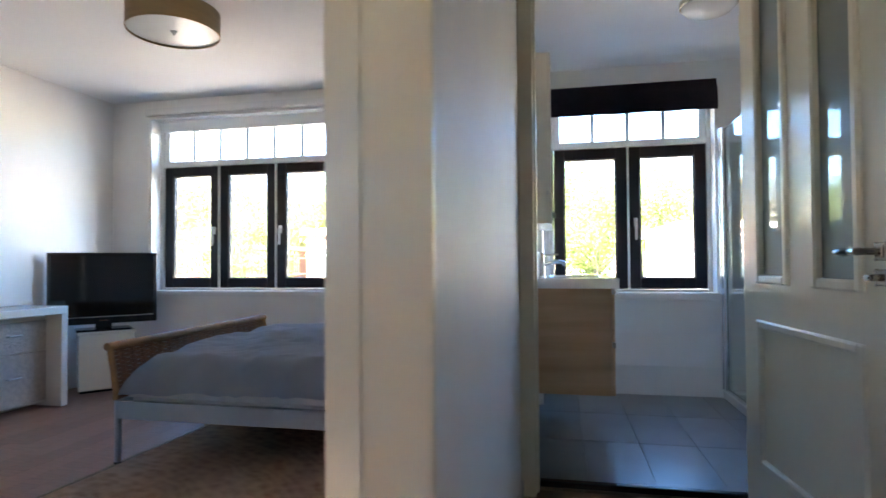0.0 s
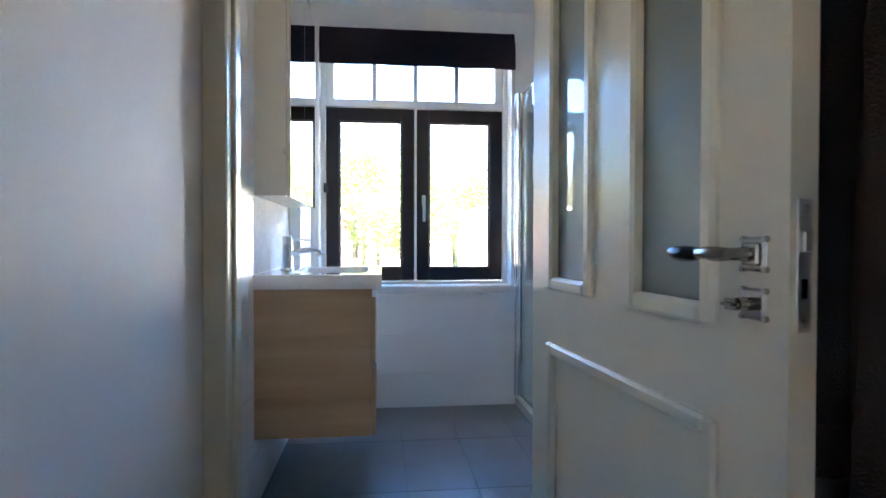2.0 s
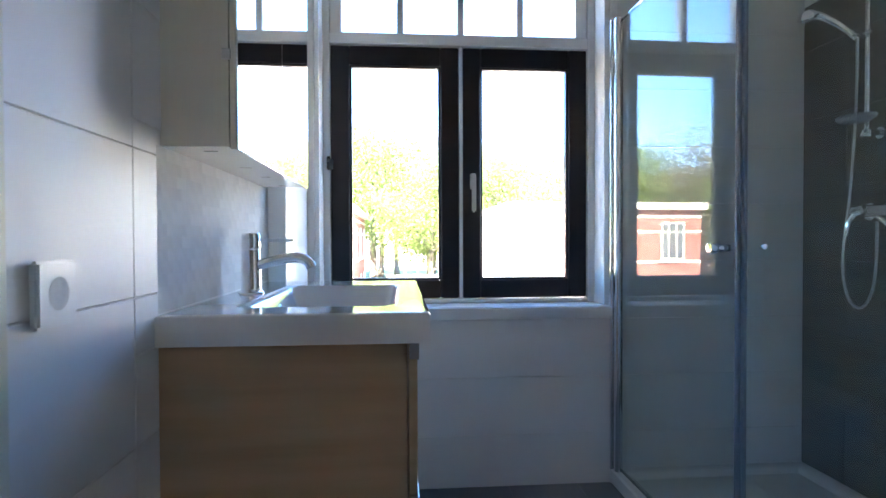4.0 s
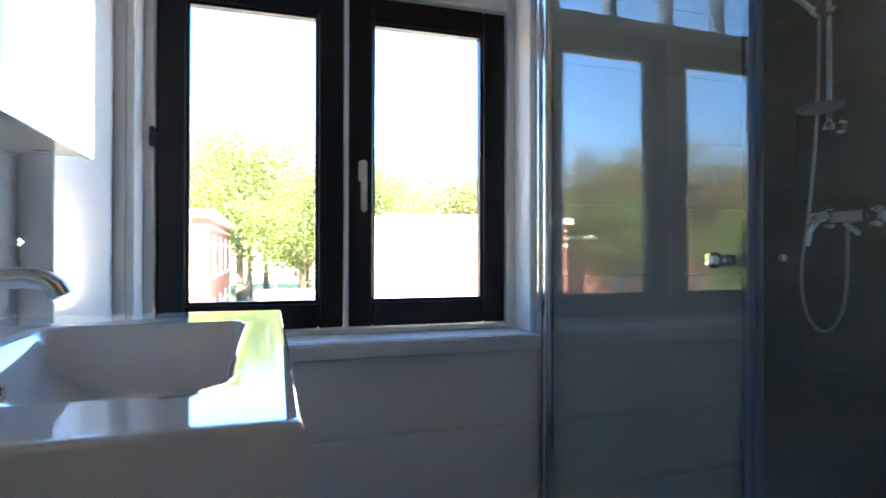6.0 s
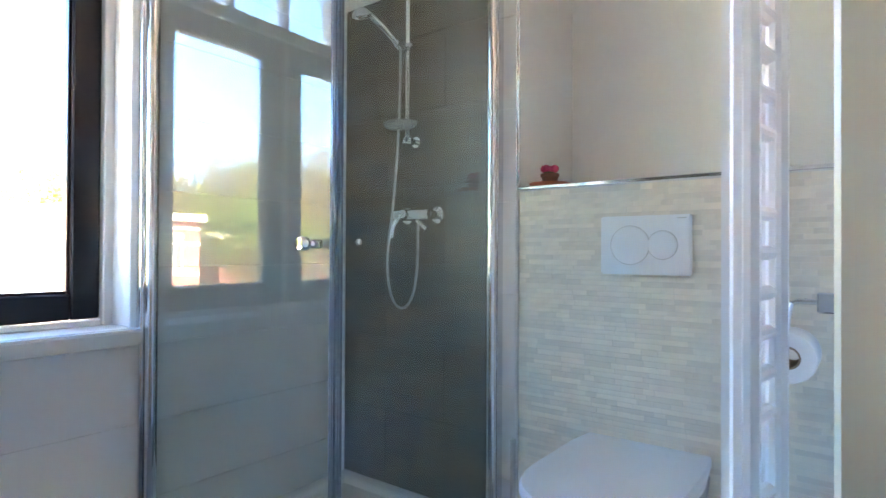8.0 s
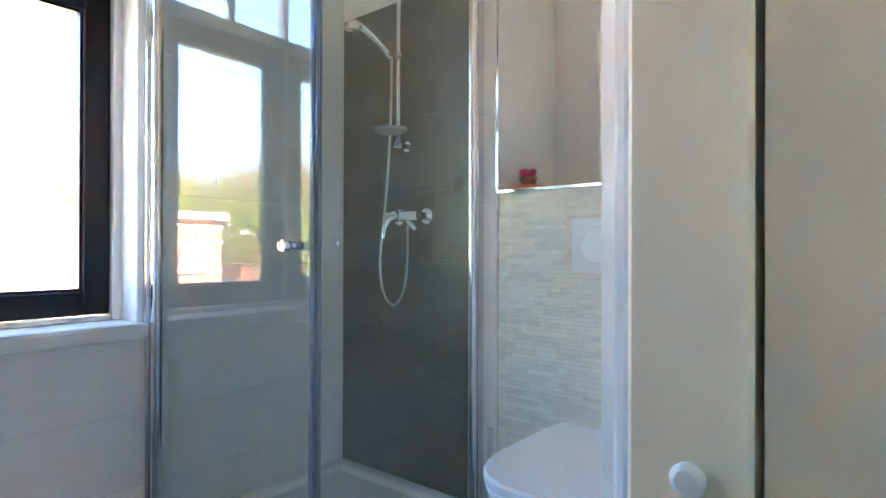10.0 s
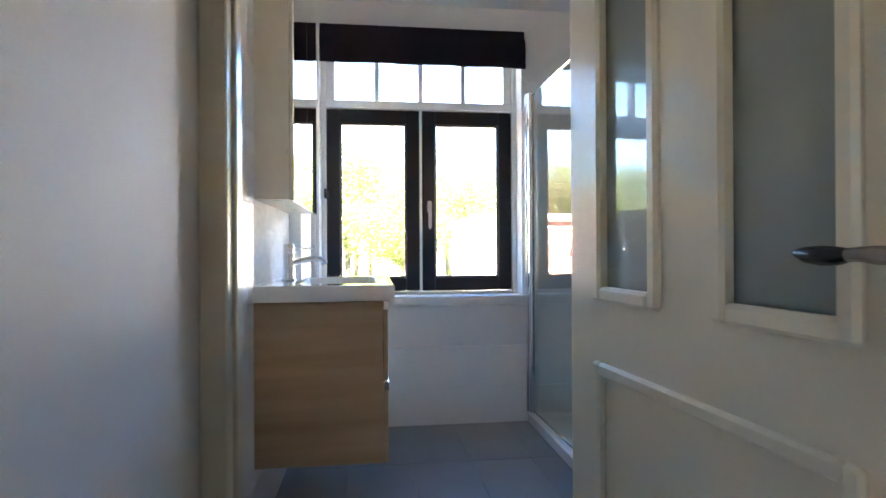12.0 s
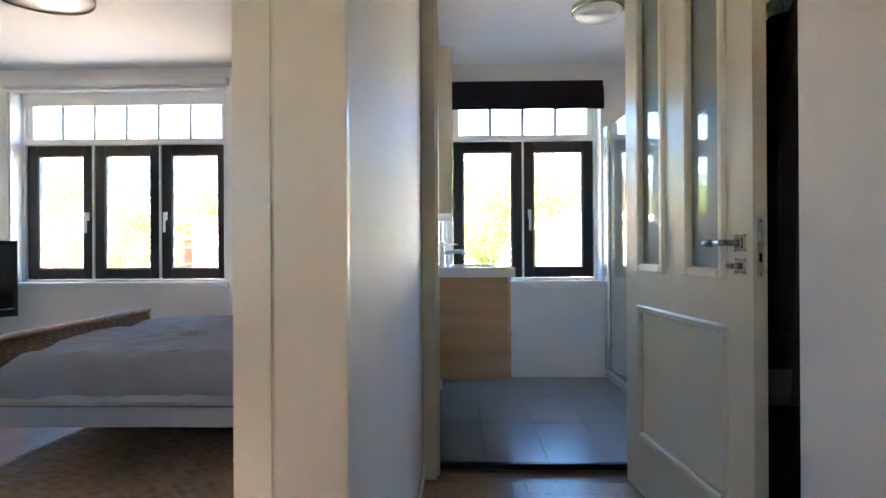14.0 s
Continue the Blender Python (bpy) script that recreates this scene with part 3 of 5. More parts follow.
def mirror_cabinet():
    x0, x1, y0, y1, z0, z1 = WX + 0.002, 0.412, 3.372, 4.172, 1.222, 2.182
    t = thing("mirror_cabinet", (x0, y0, z0), "tall white mirror cabinet mounted above the washbasin", "bathroom cabinet")
    o = -Vector((x0, y0, z0))

    def put(n, bm, m, lab="", par=t, sm=35):
        bmesh.ops.translate(bm, verts=bm.verts, vec=o)
        return part(n, bm, m, par, lab, sm)
    put("side_panel", box(B(), (x0, y0, z0), (x1, y0 + 0.014, z1), 0.001), CABWHITE)
    put("side_panel", box(B(), (x0, y1 - 0.014, z0), (x1, y1, z1), 0.001), CABWHITE)
    put("base_panel", box(B(), (x0, y0 + 0.014, z0), (x1, y1 - 0.014, z0 + 0.014)), CABWHITE)
    put("top_panel", box(B(), (x0, y0 + 0.014, z1 - 0.014), (x1, y1 - 0.014, z1)), CABWHITE)
    put("back_panel", box(B(), (x0, y0 + 0.014, z0 + 0.014), (x0 + 0.008, y1 - 0.014, z1 - 0.014)), CABWHITE)
    for ya, yb in ((y0, (y0 + y1) / 2 - 0.0015), ((y0 + y1) / 2 + 0.0015, y1)):
        d = put("door", box(B(), (x1 + 0.002, ya, z0 - 0.004), (x1 + 0.012, yb, z1), 0.0008), CABWHITE, "", t)
        put("mirror", box(B(), (x1 + 0.0125, ya, z0 - 0.004), (x1 + 0.0165, yb, z1), 0.0006), MIRROR, "silvered mirror glass", d, None)
    for y in (y0 + 0.05, y0 + 0.30, y1 - 0.3, y1 - 0.06):
        put("fixing_slot", box(B(), (x0 + 0.06, y, z0 - 0.0006), (x0 + 0.085, y + 0.006, z0 + 0.0002)), BLACK)
    put("hinge_cap", box(B(), (x1 - 0.012, y0 - 0.003, z0 + 0.16), (x1 + 0.004, y0 + 0.002, z0 + 0.18), 0.001), STEEL)


CABWHITE = mat("cabinet_lacquer", (0.78, 0.74, 0.64), 0.22, vary=0.02, scale=3, bump=0.01)
vanity(), basin(), faucet(), mirror_cabinet()
# pipe casing between washbasin and window
structure("pipe_casing", box(B(), (WX + 0.001, 4.215, 0), (0.348, YT - 0.001, CH), 0.003), WHITE, "white boxed pipe casing beside the window", 35)

# socket with a round well
t = thing("wall_socket", (WX + 0.0045, 3.035, 0.985), "white wall socket with a round well, screwed to the tiles", "socket")
part("plate", box(B(), (0, -0.041, -0.041), (0.012, 0.041, 0.041), 0.004, 2), PLASTIC, t)
# no recess: the well's shade is given by a flat, greyer disc
part("well", lathe(B(), [(0.019, 0.0126), (0.021, 0.0126), (0.0205, 0.0122), (0.004, 0.0122)], (0, 0, 0), 20, "X"), GROUT, t, "round socket well, a flat disc with the shade as its grey")


def roman_blind():
    x0, x1, z0, z1 = 0.405, 1.612, 2.118, 2.347
    t = thing("roman_blind", (x0, YT - 0.012, z1), "dark aubergine folded blind raised above the window", "blind")
    o = -Vector((x0, YT - 0.012, z1))

    def put(n, bm, m, lab=""):
        bmesh.ops.translate(bm, verts=bm.verts, vec=o)
        return part(n, bm, m, t, lab)
    put("headrail", box(B(), (x0, YT - 0.052, z1 - 0.045), (x1, YT - 0.008, z1), 0.003), FABRIC)
    for i in range(5):
        bm = B()
        a, b = z1 - 0.04 - 0.008 * i, z0 + 0.012 * (4 - i) - 0.004
        n = 24
        rows = []
        for k, z in enumerate((a, (a + b) / 2, b + 0.008, b)):
            yy = YT - 0.055 - 0.006 * i - (0.004, 0.008, 0.010, 0.004)[k]
            rows.append([bm.verts.new((x0 + 0.002 + (x1 - x0 - 0.004) * j / n, yy + 0.0015 * math.sin(j * 1.7 + i), z + (0.002 * math.sin(j * 0.9 + i * 2) if k > 1 else 0))) for j in range(n + 1)])
        for u, v in zip(rows, rows[1:]):
            for j in range(n):
                bm.faces.new((u[j], u[j + 1], v[j + 1], v[j]))
        bmesh.ops.solidify(bm, geom=bm.faces[:], thickness=0.0016)
        put("fold", bm, FABRIC)


roman_blind()


def shower():
    px, py = 1.660, 3.802
    t = thing("shower_enclosure", (px, py, 0.06), "glass corner shower enclosure with chrome profiles", "shower")
    o = -Vector((px, py, 0.06))

    def put(n, bm, m, lab="", par=t, sm=35):
        bmesh.ops.translate(bm, verts=bm.verts, vec=o)
        return part(n, bm, m, par, lab, sm)
    zt, zb = 1.965, 0.075
    # wall profiles
    bm = box(B(), (px - 0.034, YT - 0.034, zb - 0.01), (px + 0.012, YT - 0.007, zt + 0.01), 0.004, 2)
    rod(bm, (px - 0.012, YT - 0.050, zb - 0.01), (px - 0.012, YT - 0.050, zt + 0.012), 0.019, None, 20)
    rod(bm, (px - 0.031, YT - 0.026, zb - 0.01), (px - 0.031, YT - 0.026, zt + 0.012), 0.009, None, 16)
    put("wall_profile", bm, CHROME, "bright chrome wall profile")
    bm = box(B(), (2.340, py - 0.020, zb - 0.01), (2.379, py + 0.014, zt + 0.01), 0.004, 2)
    rod(bm, (2.330, py - 0.006, zb - 0.01), (2.330, py - 0.006, zt + 0.01), 0.016, None, 20)
    put("wall_profile", bm, CHROME, "bright chrome wall profile")
    a = put("glass_door", box(B(), (px - 0.003, py + 0.012, zb), (px + 0.003, YT - 0.052, zt)), SHGLASS, "clear glass door panel", t, None)
    a.visible_shadow = False
    b = put("glass_door", box(B(), (px + 0.012, py - 0.003, zb), (2.325, py + 0.003, zt)), SHGLASS, "clear glass door panel", t, None)
    b.visible_shadow = False
    put("edge_seal", box(B(), (px - 0.008, py + 0.001, zb), (px + 0.005, py + 0.015, zt), 0.003, 2), SEAL, "bluish clear edge seal", a)
    put("edge_seal", box(B(), (px + 0.0145, py - 0.008, zb), (px + 0.028, py + 0.006, zt), 0.003, 2), SEAL, "bluish clear edge seal", b)
    bm = box(B(), (px - 0.004, py + 0.014, zb - 0.012), (px + 0.004, YT - 0.054, zb - 0.0005), 0.002)
    put("bottom_seal", bm, CLEARP, "", a)
    put("bottom_seal", box(B(), (px + 0.014, py - 0.004, zb - 0.012), (2.32, py + 0.004, zb - 0.0005), 0.002), CLEARP, "", b)
    put("top_rail", box(B(), (px - 0.006, py + 0.012, zt), (px + 0.006, YT - 0.03, zt + 0.008), 0.002), CHROME, "", a)
    put("top_rail", box(B(), (px + 0.012, py - 0.006, zt), (2.33, py + 0.006, zt + 0.008), 0.002), CHROME, "", b)
    bm = lathe(B(), [(0.012, -0.003), (0.012, -0.022), (0.010, -0.025), (0.010, -0.032), (0.0165, -0.036), (0.0175, -0.050), (0.014, -0.056), (0.003, -0.057)], (px, py + 0.062, 1.023), 20, "X")
    put("knob", bm, CHROME, "turned chrome door knob", a)
    bm = lathe(B(), [(0.011, 0.0035), (0.011, 0.008), (0.007, 0.010), (0.002, 0.010)], (px, py + 0.062, 1.023), 16, "X")
    put("knob_screw", bm, CHROME, "", a)
    bm = lathe(B(), [(0.003, -0.012), (0.007, -0.011), (0.008, -0.004), (0.008, -0.0032)], (1.737, py, 1.028), 16, "Y")
    put("stud", bm, CHROME, "small chrome stud", b)
    # the side door hangs a little inwards from its wall profile
    hinge = Vector((0, YT - 0.05 - py, 0))
    a.matrix_basis = Matrix.Translation(hinge) @ Matrix.Rotation(radians(0.8), 4, "Z") @ Matrix.Translation(-hinge)


SEAL = glass_mat("blue_edge_seal", (0.30, 0.46, 0.60), 1.5, haze=0.25)
shower()


def shower_tray():
    x0, x1, y0, y1 = 1.632, 2.508, 3.772, YT - 0.007
    t = thing("shower_tray", (x0, y0, 0), "white square shower tray with a low rim", "shower tray")
    o = -Vector((x0, y0, 0))
    bm = B()
    loops = []
    for ins, z in ((0, 0.0), (0, 0.052), (0.006, 0.060), (0.045, 0.060), (0.060, 0.052), (0.075, 0.040)):
        loops.append([bm.verts.new((x, y, z)) for x, y in ((x0 + ins, y0 + ins), (x1 - ins, y0 + ins), (x1 - ins, y1 - ins), (x0 + ins, y1 - ins))])
    for u, v in zip(loops, loops[1:]):
        for k in range(4):
            bm.faces.new((u[k], u[(k + 1) % 4], v[(k + 1) % 4], v[k]))
    bm.faces.new(loops[-1])
    bmesh.ops.recalc_face_normals(bm, faces=bm.faces[:])
    bmesh.ops.translate(bm, verts=bm.verts, vec=o)
    part("tray_body", bm, PORC, t, "", 30)
    bm = lathe(B(), [(0.052, 0.0405), (0.052, 0.044), (0.040, 0.047), (0.005, 0.048)], (2.24, 4.04, 0))
    bmesh.ops.translate(bm, verts=bm.verts, vec=o)
    part("drain_cover", bm, BLACK, t, "dark drain cover")


shower_tray()


HOSE = mat("ribbed_hose_metal", (0.46, 0.46, 0.45), 0.3, metal=1.0, vary=0.15, scale=40, bump=0.02)


def shower_set():
    wx, y = 2.502, 4.255
    t = thing("shower_rail", (wx, y, 1.43), "chrome shower rail with hand shower and hose", "shower set")
    o = -Vector((wx, y, 1.43))

    def put(n, bm, m, lab="", par=t):
        bmesh.ops.translate(bm, verts=bm.verts, vec=o)
        return part(n, bm, m, par, lab)
    rx = wx - 0.055
    put("rail", rod(B(), (rx, y, 1.43), (rx, y, 2.10), 0.010, None, 14), CHROME)
    for z in (1.44, 2.085):
        bm = rod(B(), (wx, y, z), (rx, y, z), 0.011, None, 14)
        rod(bm, (wx, y, z), (wx - 0.006, y, z), 0.022, None, 16)
        put("bracket", bm, CHROME)
    bm = rod(B(), (rx, y, 1.425), (rx, y - 0.004, 1.45), 0.024, 0.018, 14)
    put("lower_clamp", bm, CHROME)
    z = 1.80
    bm = box(B(), (rx - 0.022, y - 0.034, z - 0.011), (rx + 0.018, y + 0.034, z + 0.011), 0.006, 2)
    rod(bm, (rx - 0.012, y + 0.008, z), (rx - 0.052, y + 0.016, z + 0.006), 0.015)
    put("slider", bm, CHROME)
    # hand shower: handle from the slider, head tilted down
    p = [(rx - 0.038, y + 0.010, z - 0.014), (rx - 0.058, y + 0.024, z + 0.02), (rx - 0.092, y + 0.042, z + 0.055), (rx - 0.135, y + 0.060, z + 0.085), (rx - 0.165, y + 0.070, z + 0.092)]
    hs = put("hand_shower", tube(B(), p, [0.009, 0.011, 0.012, 0.013, 0.018], 12), CHROME)
    bm = lathe(B(), [(0.014, 0.026), (0.026, 0.018), (0.036, 0.004), (0.036, -0.004), (0.031, -0.008), (0.004, -0.008)], (0, 0, 0), 20)
    bmesh.ops.transform(bm, matrix=pose(rx - 0.180, y + 0.074, z + 0.083, 12, -28, 0), verts=bm.verts)
    put("spray_head", bm, CHROME, "chrome spray head", hs)
    bm = lathe(B(), [(0.028, -0.0085), (0.027, -0.011), (0.004, -0.011)], (0, 0, 0), 20)
    bmesh.ops.transform(bm, matrix=pose(rx - 0.180, y + 0.074, z + 0.083, 12, -28, 0), verts=bm.verts)
    put("spray_plate", bm, STEEL, "", hs)
    # soap dish
    bm = lathe(B(), [(0.010, 0.0), (0.055, 0.002), (0.070, 0.012), (0.073, 0.022), (0.069, 0.022), (0.064, 0.013), (0.050, 0.006), (0.006, 0.005)], (0, 0, 0), 24)
    for v in bm.verts:
        v.co.x *= 0.78
    bmesh.ops.translate(bm, verts=bm.verts, vec=(rx - 0.055, y - 0.01, 1.475))
    put("soap_dish", bm, CLEARP, "clear plastic soap dish")
    # hose
    pts = []
    for i in range(44):
        u = i / 43
        if u < 0.55:
            v = u / 0.55
            pts.append((rx - 0.036 + 0.006 * v, y + 0.008 + 0.073 * v ** 2, 1.79 - 0.95 * v * (1 - 0.12 * v) + 0.03 * v))
        else:
            v = (u - 0.55) / 0.45
            a = math.pi * min(1, v * 1.5)
            c = (y + 0.081 + y - 0.078) / 2
            r = 0.0795
            zz = 0.984 - 0.20 * math.sin(a) ** 0.8 if v < 0.667 else 0.984 + 0.13 * (v - 0.667) / 0.333
            pts.append((rx - 0.03, c + r * math.cos(a), zz))
    sm = [Vector(p) for p in pts]
    for _ in range(3):
        sm = [sm[0]] + [(sm[i - 1] + sm[i] * 2 + sm[i + 1]) / 4 for i in range(1, len(sm) - 1)] + [sm[-1]]
    fine = [sm[i].lerp(sm[i + 1], k / 5) for i in range(len(sm) - 1) for k in range(5)]
    put("hose", tube(B(), fine, [0.0058 if i % 2 else 0.0044 for i in range(len(fine))], 8), HOSE, "ribbed chrome hose")


def shower_mixer():
    wx, yc, z = 2.502, 4.225, 1.15
    t = thing("shower_mixer", (wx, yc, z), "chrome shower mixer with lever on the taupe tiles", "tap")
    bm = rod(B(), (-0.055, -0.085, 0), (-0.055, 0.085, 0), 0.022, None, 18)
    rod(bm, (-0.055, 0.085, 0), (-0.055, 0.10, 0), 0.022, 0.012, 18)
    part("body", bm, CHROME, t)
    for dy in (-0.075, 0.075):
        bm = lathe(B(), [(0.034, 0), (0.034, -0.006), (0.026, -0.016), (0.016, -0.022), (0.015, -0.055)], (0, dy, 0), 20, "X")
        part("wall_rose", bm, CHROME, t)
    bm = tube(B(), [(-0.072, 0.03, 0.0), (-0.090, 0.045, -0.012), (-0.100, 0.06, -0.045), (-0.104, 0.064, -0.09)], [0.016, 0.014, 0.011, 0.009], 10)
    rod(bm, (-0.055, 0.03, 0.0), (-0.085, 0.03, 0.002), 0.021, 0.018, 16)
    part("lever", bm, CHROME, t)
    part("hose_outlet", rod(B(), (-0.055, -0.02, -0.02), (-0.045, -0.06, -0.055), 0.011), CHROME, t)


shower_set(), shower_mixer()


def toilet():
    x, yc, zt = 2.381, 3.318, 0.458
    t = thing("toilet", (x, yc, 0.124), "white wall-hung toilet with a closed lid", "toilet")

    def outline(w, d, back, n=22):
        w *= 0.95
        pts = [(-back, w / 2 * 0.93), (-back - 0.10, w / 2)]
        for k in range(n + 1):
            a = math.pi / 2 - math.pi * k / n
            pts.append((-(d - w * 0.56) - w * 0.56 * abs(math.cos(a)) ** 0.92, w / 2 * math.copysign(abs(math.sin(a)) ** 0.85, math.sin(a))))
        pts += [(-back - 0.10, -w / 2), (-back, -w / 2 * 0.93)]
        return pts

    def stack(levels):
        bm, rings = B(), []
        for w, d, back, z, sh in levels:
            rings.append([bm.verts.new((px + sh, py, z - 0.1)) for px, py in outline(w, d, back)])
        for u, v in zip(rings, rings[1:]):
            for k in range(len(u)):
                bm.faces.new((u[k], u[(k + 1) % len(u)], v[(k + 1) % len(u)], v[k]))
        bm.faces.new(rings[0][::-1]), bm.faces.new(rings[-1])
        bmesh.ops.recalc_face_normals(bm, faces=bm.faces[:])
        return bm
    part("bowl", stack([(0.20, 0.34, 0.0, 0.10, 0), (0.25, 0.42, 0.0, 0.16, 0), (0.31, 0.49, 0.0, 0.25, 0), (0.35, 0.51, 0.0, 0.34, 0), (0.36, 0.52, 0.0, 0.40, 0), (0.355, 0.517, 0.0, 0.408, 0)]), PORC, t, "", 40)
    part("seat", stack([(0.358, 0.52, 0.03, 0.411, 0), (0.368, 0.526, 0.03, 0.416, 0), (0.368, 0.526, 0.03, 0.426, 0), (0.362, 0.523, 0.03, 0.429, 0)]), PLASTIC, t, "", 40)
    part("lid", stack([(0.366, 0.528, 0.012, 0.432, 0), (0.374, 0.532, 0.012, 0.437, 0), (0.374, 0.532, 0.012, 0.452, 0), (0.366, 0.526, 0.014, 0.459, 0), (0.34, 0.512, 0.02, zt, 0)]), PLASTIC, t, "smooth white toilet lid", 40)


toilet()
# flush plate
t = thing("flush_plate", (2.380, 3.325, 1.028), "white dual flush plate on the mosaic wall", "flush plate")
part("plate", box(B(), (-0.016, -0.123, -0.082), (0, 0.123, 0.082), 0.004, 2), PLASTIC, t)
for dy, r in ((0.038, 0.053), (-0.050, 0.038)):
    b = part("button", lathe(B(), [(r, -0.0162), (r, -0.019), (r - 0.003, -0.0205), (0.004, -0.0205)], (0, dy, 0), 40, "X"), PLASTIC, t, "round white flush button")
    part("ring", lathe(B(), [(r + 0.0022, -0.0161), (r + 0.0022, -0.0175), (r + 0.0002, -0.0175), (r + 0.0002, -0.0161)], (0, dy, 0), 40, "X"), STEEL, b, "thin metal ring")
part("mark", box(B(), (-0.0167, -0.112, 0.071), (-0.0161, -0.088, 0.074)), STEEL, t)

# ledge trim
bm = box(B(), (2.376, YB + 0.002, 1.206), (2.386, 3.731, 1.2165), 0.001)
box(bm, (2.376, 3.726, 1.217), (2.383, 3.733, CH - 0.001), 0.001)
structure("trim", bm, CHROME, "slim metal tile edging round the ledge", 35)
structure("ledge", box(B(), (2.3865, YB + 0.002, 1.2125), (2.797, 3.7255, 1.2165)), WHITE, "white ledge over the cistern")

# cactus pot on a saucer
TERRA = mat("terracotta", (0.45, 0.12, 0.05), 0.7, vary=0.2, scale=20, bump=0.1)
POT = mat("brown_clay", (0.20, 0.065, 0.035), 0.7, vary=0.25, scale=20, bump=0.1)
STEM = mat("cactus_green", (0.06, 0.10, 0.03), 0.7, vary=0.3, scale=30, bump=0.2)
PINK = mat("cactus_bloom", (0.62, 0.035, 0.12), 0.7, vary=0.35, scale=60, bump=0.3)
t = thing("cactus_pot", (2.456, 3.655, 1.217), "small terracotta pot with pink cactus blooms on a wide saucer", "potted plant")
part("saucer", lathe(B(), [(0.052, 0), (0.062, 0.003), (0.068, 0.014), (0.064, 0.014), (0.050, 0.008), (0.004, 0.008)]), TERRA, t, "wide terracotta saucer")
part("pot", lathe(B(), [(0.019, 0.0085), (0.021, 0.010), (0.027, 0.034), (0.030, 0.035), (0.030, 0.045), (0.026, 0.045), (0.024, 0.040), (0.003, 0.040)]), POT, t)
rng = random.Random(4)
for dx, dy, dz, r in ((0.0, 0.014, 0.062, 0.0165), (0.0, -0.015, 0.060, 0.0150)):
    bm = rod(B(), (0, 0, 0.038), (dx, dy, dz - 0.6 * r), 0.009, 0.010, 10)
    part("stem", bm, STEM, t, "short green cactus stem")
    bm = B()
    bmesh.ops.create_icosphere(bm, subdivisions=3, radius=r)
    for v in bm.verts:
        a = math.atan2(v.co.y, v.co.x)
        v.co *= 1 + 0.09 * math.cos(9 * a) + rng.uniform(-0.03, 0.03)
        v.co = Vector((v.co.x + dx, v.co.y + dy, v.co.z * 0.85 + dz))
    part("bloom", bm, PINK, t, "round pink cactus bloom")

# toilet brush
t = thing("toilet_brush", (2.262, 3.676, 0.0), "toilet brush with steel rod in a dark holder", "toilet brush")
part("holder", lathe(B(), [(0.045, 0), (0.047, 0.004), (0.042, 0.11), (0.038, 0.115), (0.012, 0.118)]), BLACK, t)
part("rod", rod(B(), (0, 0, 0.11), (0, 0, 0.44), 0.008), STEEL, t)
part("cap", lathe(B(), [(0.009, 0.44), (0.0095, 0.444), (0.008, 0.45), (0.002, 0.452)]), STEEL, t)


def radiator():
    x0, x1, y, z0, z1 = 1.455, 1.715, YB + 0.094, 0.35, 1.85
    t = thing("towel_radiator", (x0, YB, z0), "narrow white towel radiator with bowed rungs on the door wall", "radiator")
    o = -Vector((x0, YB, z0))

    def put(n, bm, m=PLASTIC, lab=""):
        bmesh.ops.translate(bm, verts=bm.verts, vec=o)
        return part(n, bm, m, t, lab)
    for x in (x0, x1):
        put("upright", box(B(), (x - 0.02, y - 0.018, z0), (x + 0.02, y + 0.018, z1), 0.014, 3))
        for z in (z0 + 0.12, z1 - 0.12):
            put("wall_bracket", rod(B(), (x, YB, z), (x, y, z), 0.011))
    z = z0 + 0.05
    i = 0
    while z < z1 - 0.03:
        pts = [(x0 + 0.015 + (x1 - x0 - 0.03) * k / 12, y + 0.004 + 0.014 * math.sin(math.pi * k / 12), z) for k in range(13)]
        put("rung", tube(B(), pts, 0.0105, 10))
        i += 1
        z += 0.055 if i % 6 else 0.11


radiator()
# toilet roll holder
t = thing("toilet_roll_holder", (2.12, YB, 0.91), "chrome toilet roll holder with a part-used roll", "toilet roll holder")
bm = box(B(), (-0.020, 0, -0.020), (0.020, 0.066, 0.020), 0.003)
tube(bm, [(0, 0.06, 0), (0, 0.100, 0), (0, 0.110, -0.005), (0, 0.114, -0.018), (0, 0.120, -0.075), (0, 0.121, -0.085)], 0.006)
rod(bm, (0.01, 0.121, -0.085), (-0.125, 0.121, -0.085), 0.0055)
part("bracket", bm, CHROME, t)
PAPER = mat("tissue_paper", (0.82, 0.81, 0.79), 0.95, vary=0.03, scale=30, fine=250, bump=0.15)
part("roll", lathe(B(), [(0.021, -0.112), (0.046, -0.112), (0.048, -0.109), (0.048, -0.015), (0.046, -0.012), (0.021, -0.012), (0.021, -0.112)], (0, 0.106, -0.098), 32, "X", False), PAPER, t, "white paper roll")
part("core", lathe(B(), [(0.018, -0.1125), (0.0215, -0.1125), (0.0215, -0.0115), (0.018, -0.0115), (0.018, -0.1125)], (0, 0.106, -0.098), 24, "X", False), mat("cardboard", (0.28, 0.19, 0.11), 0.9), t, "brown cardboard core")

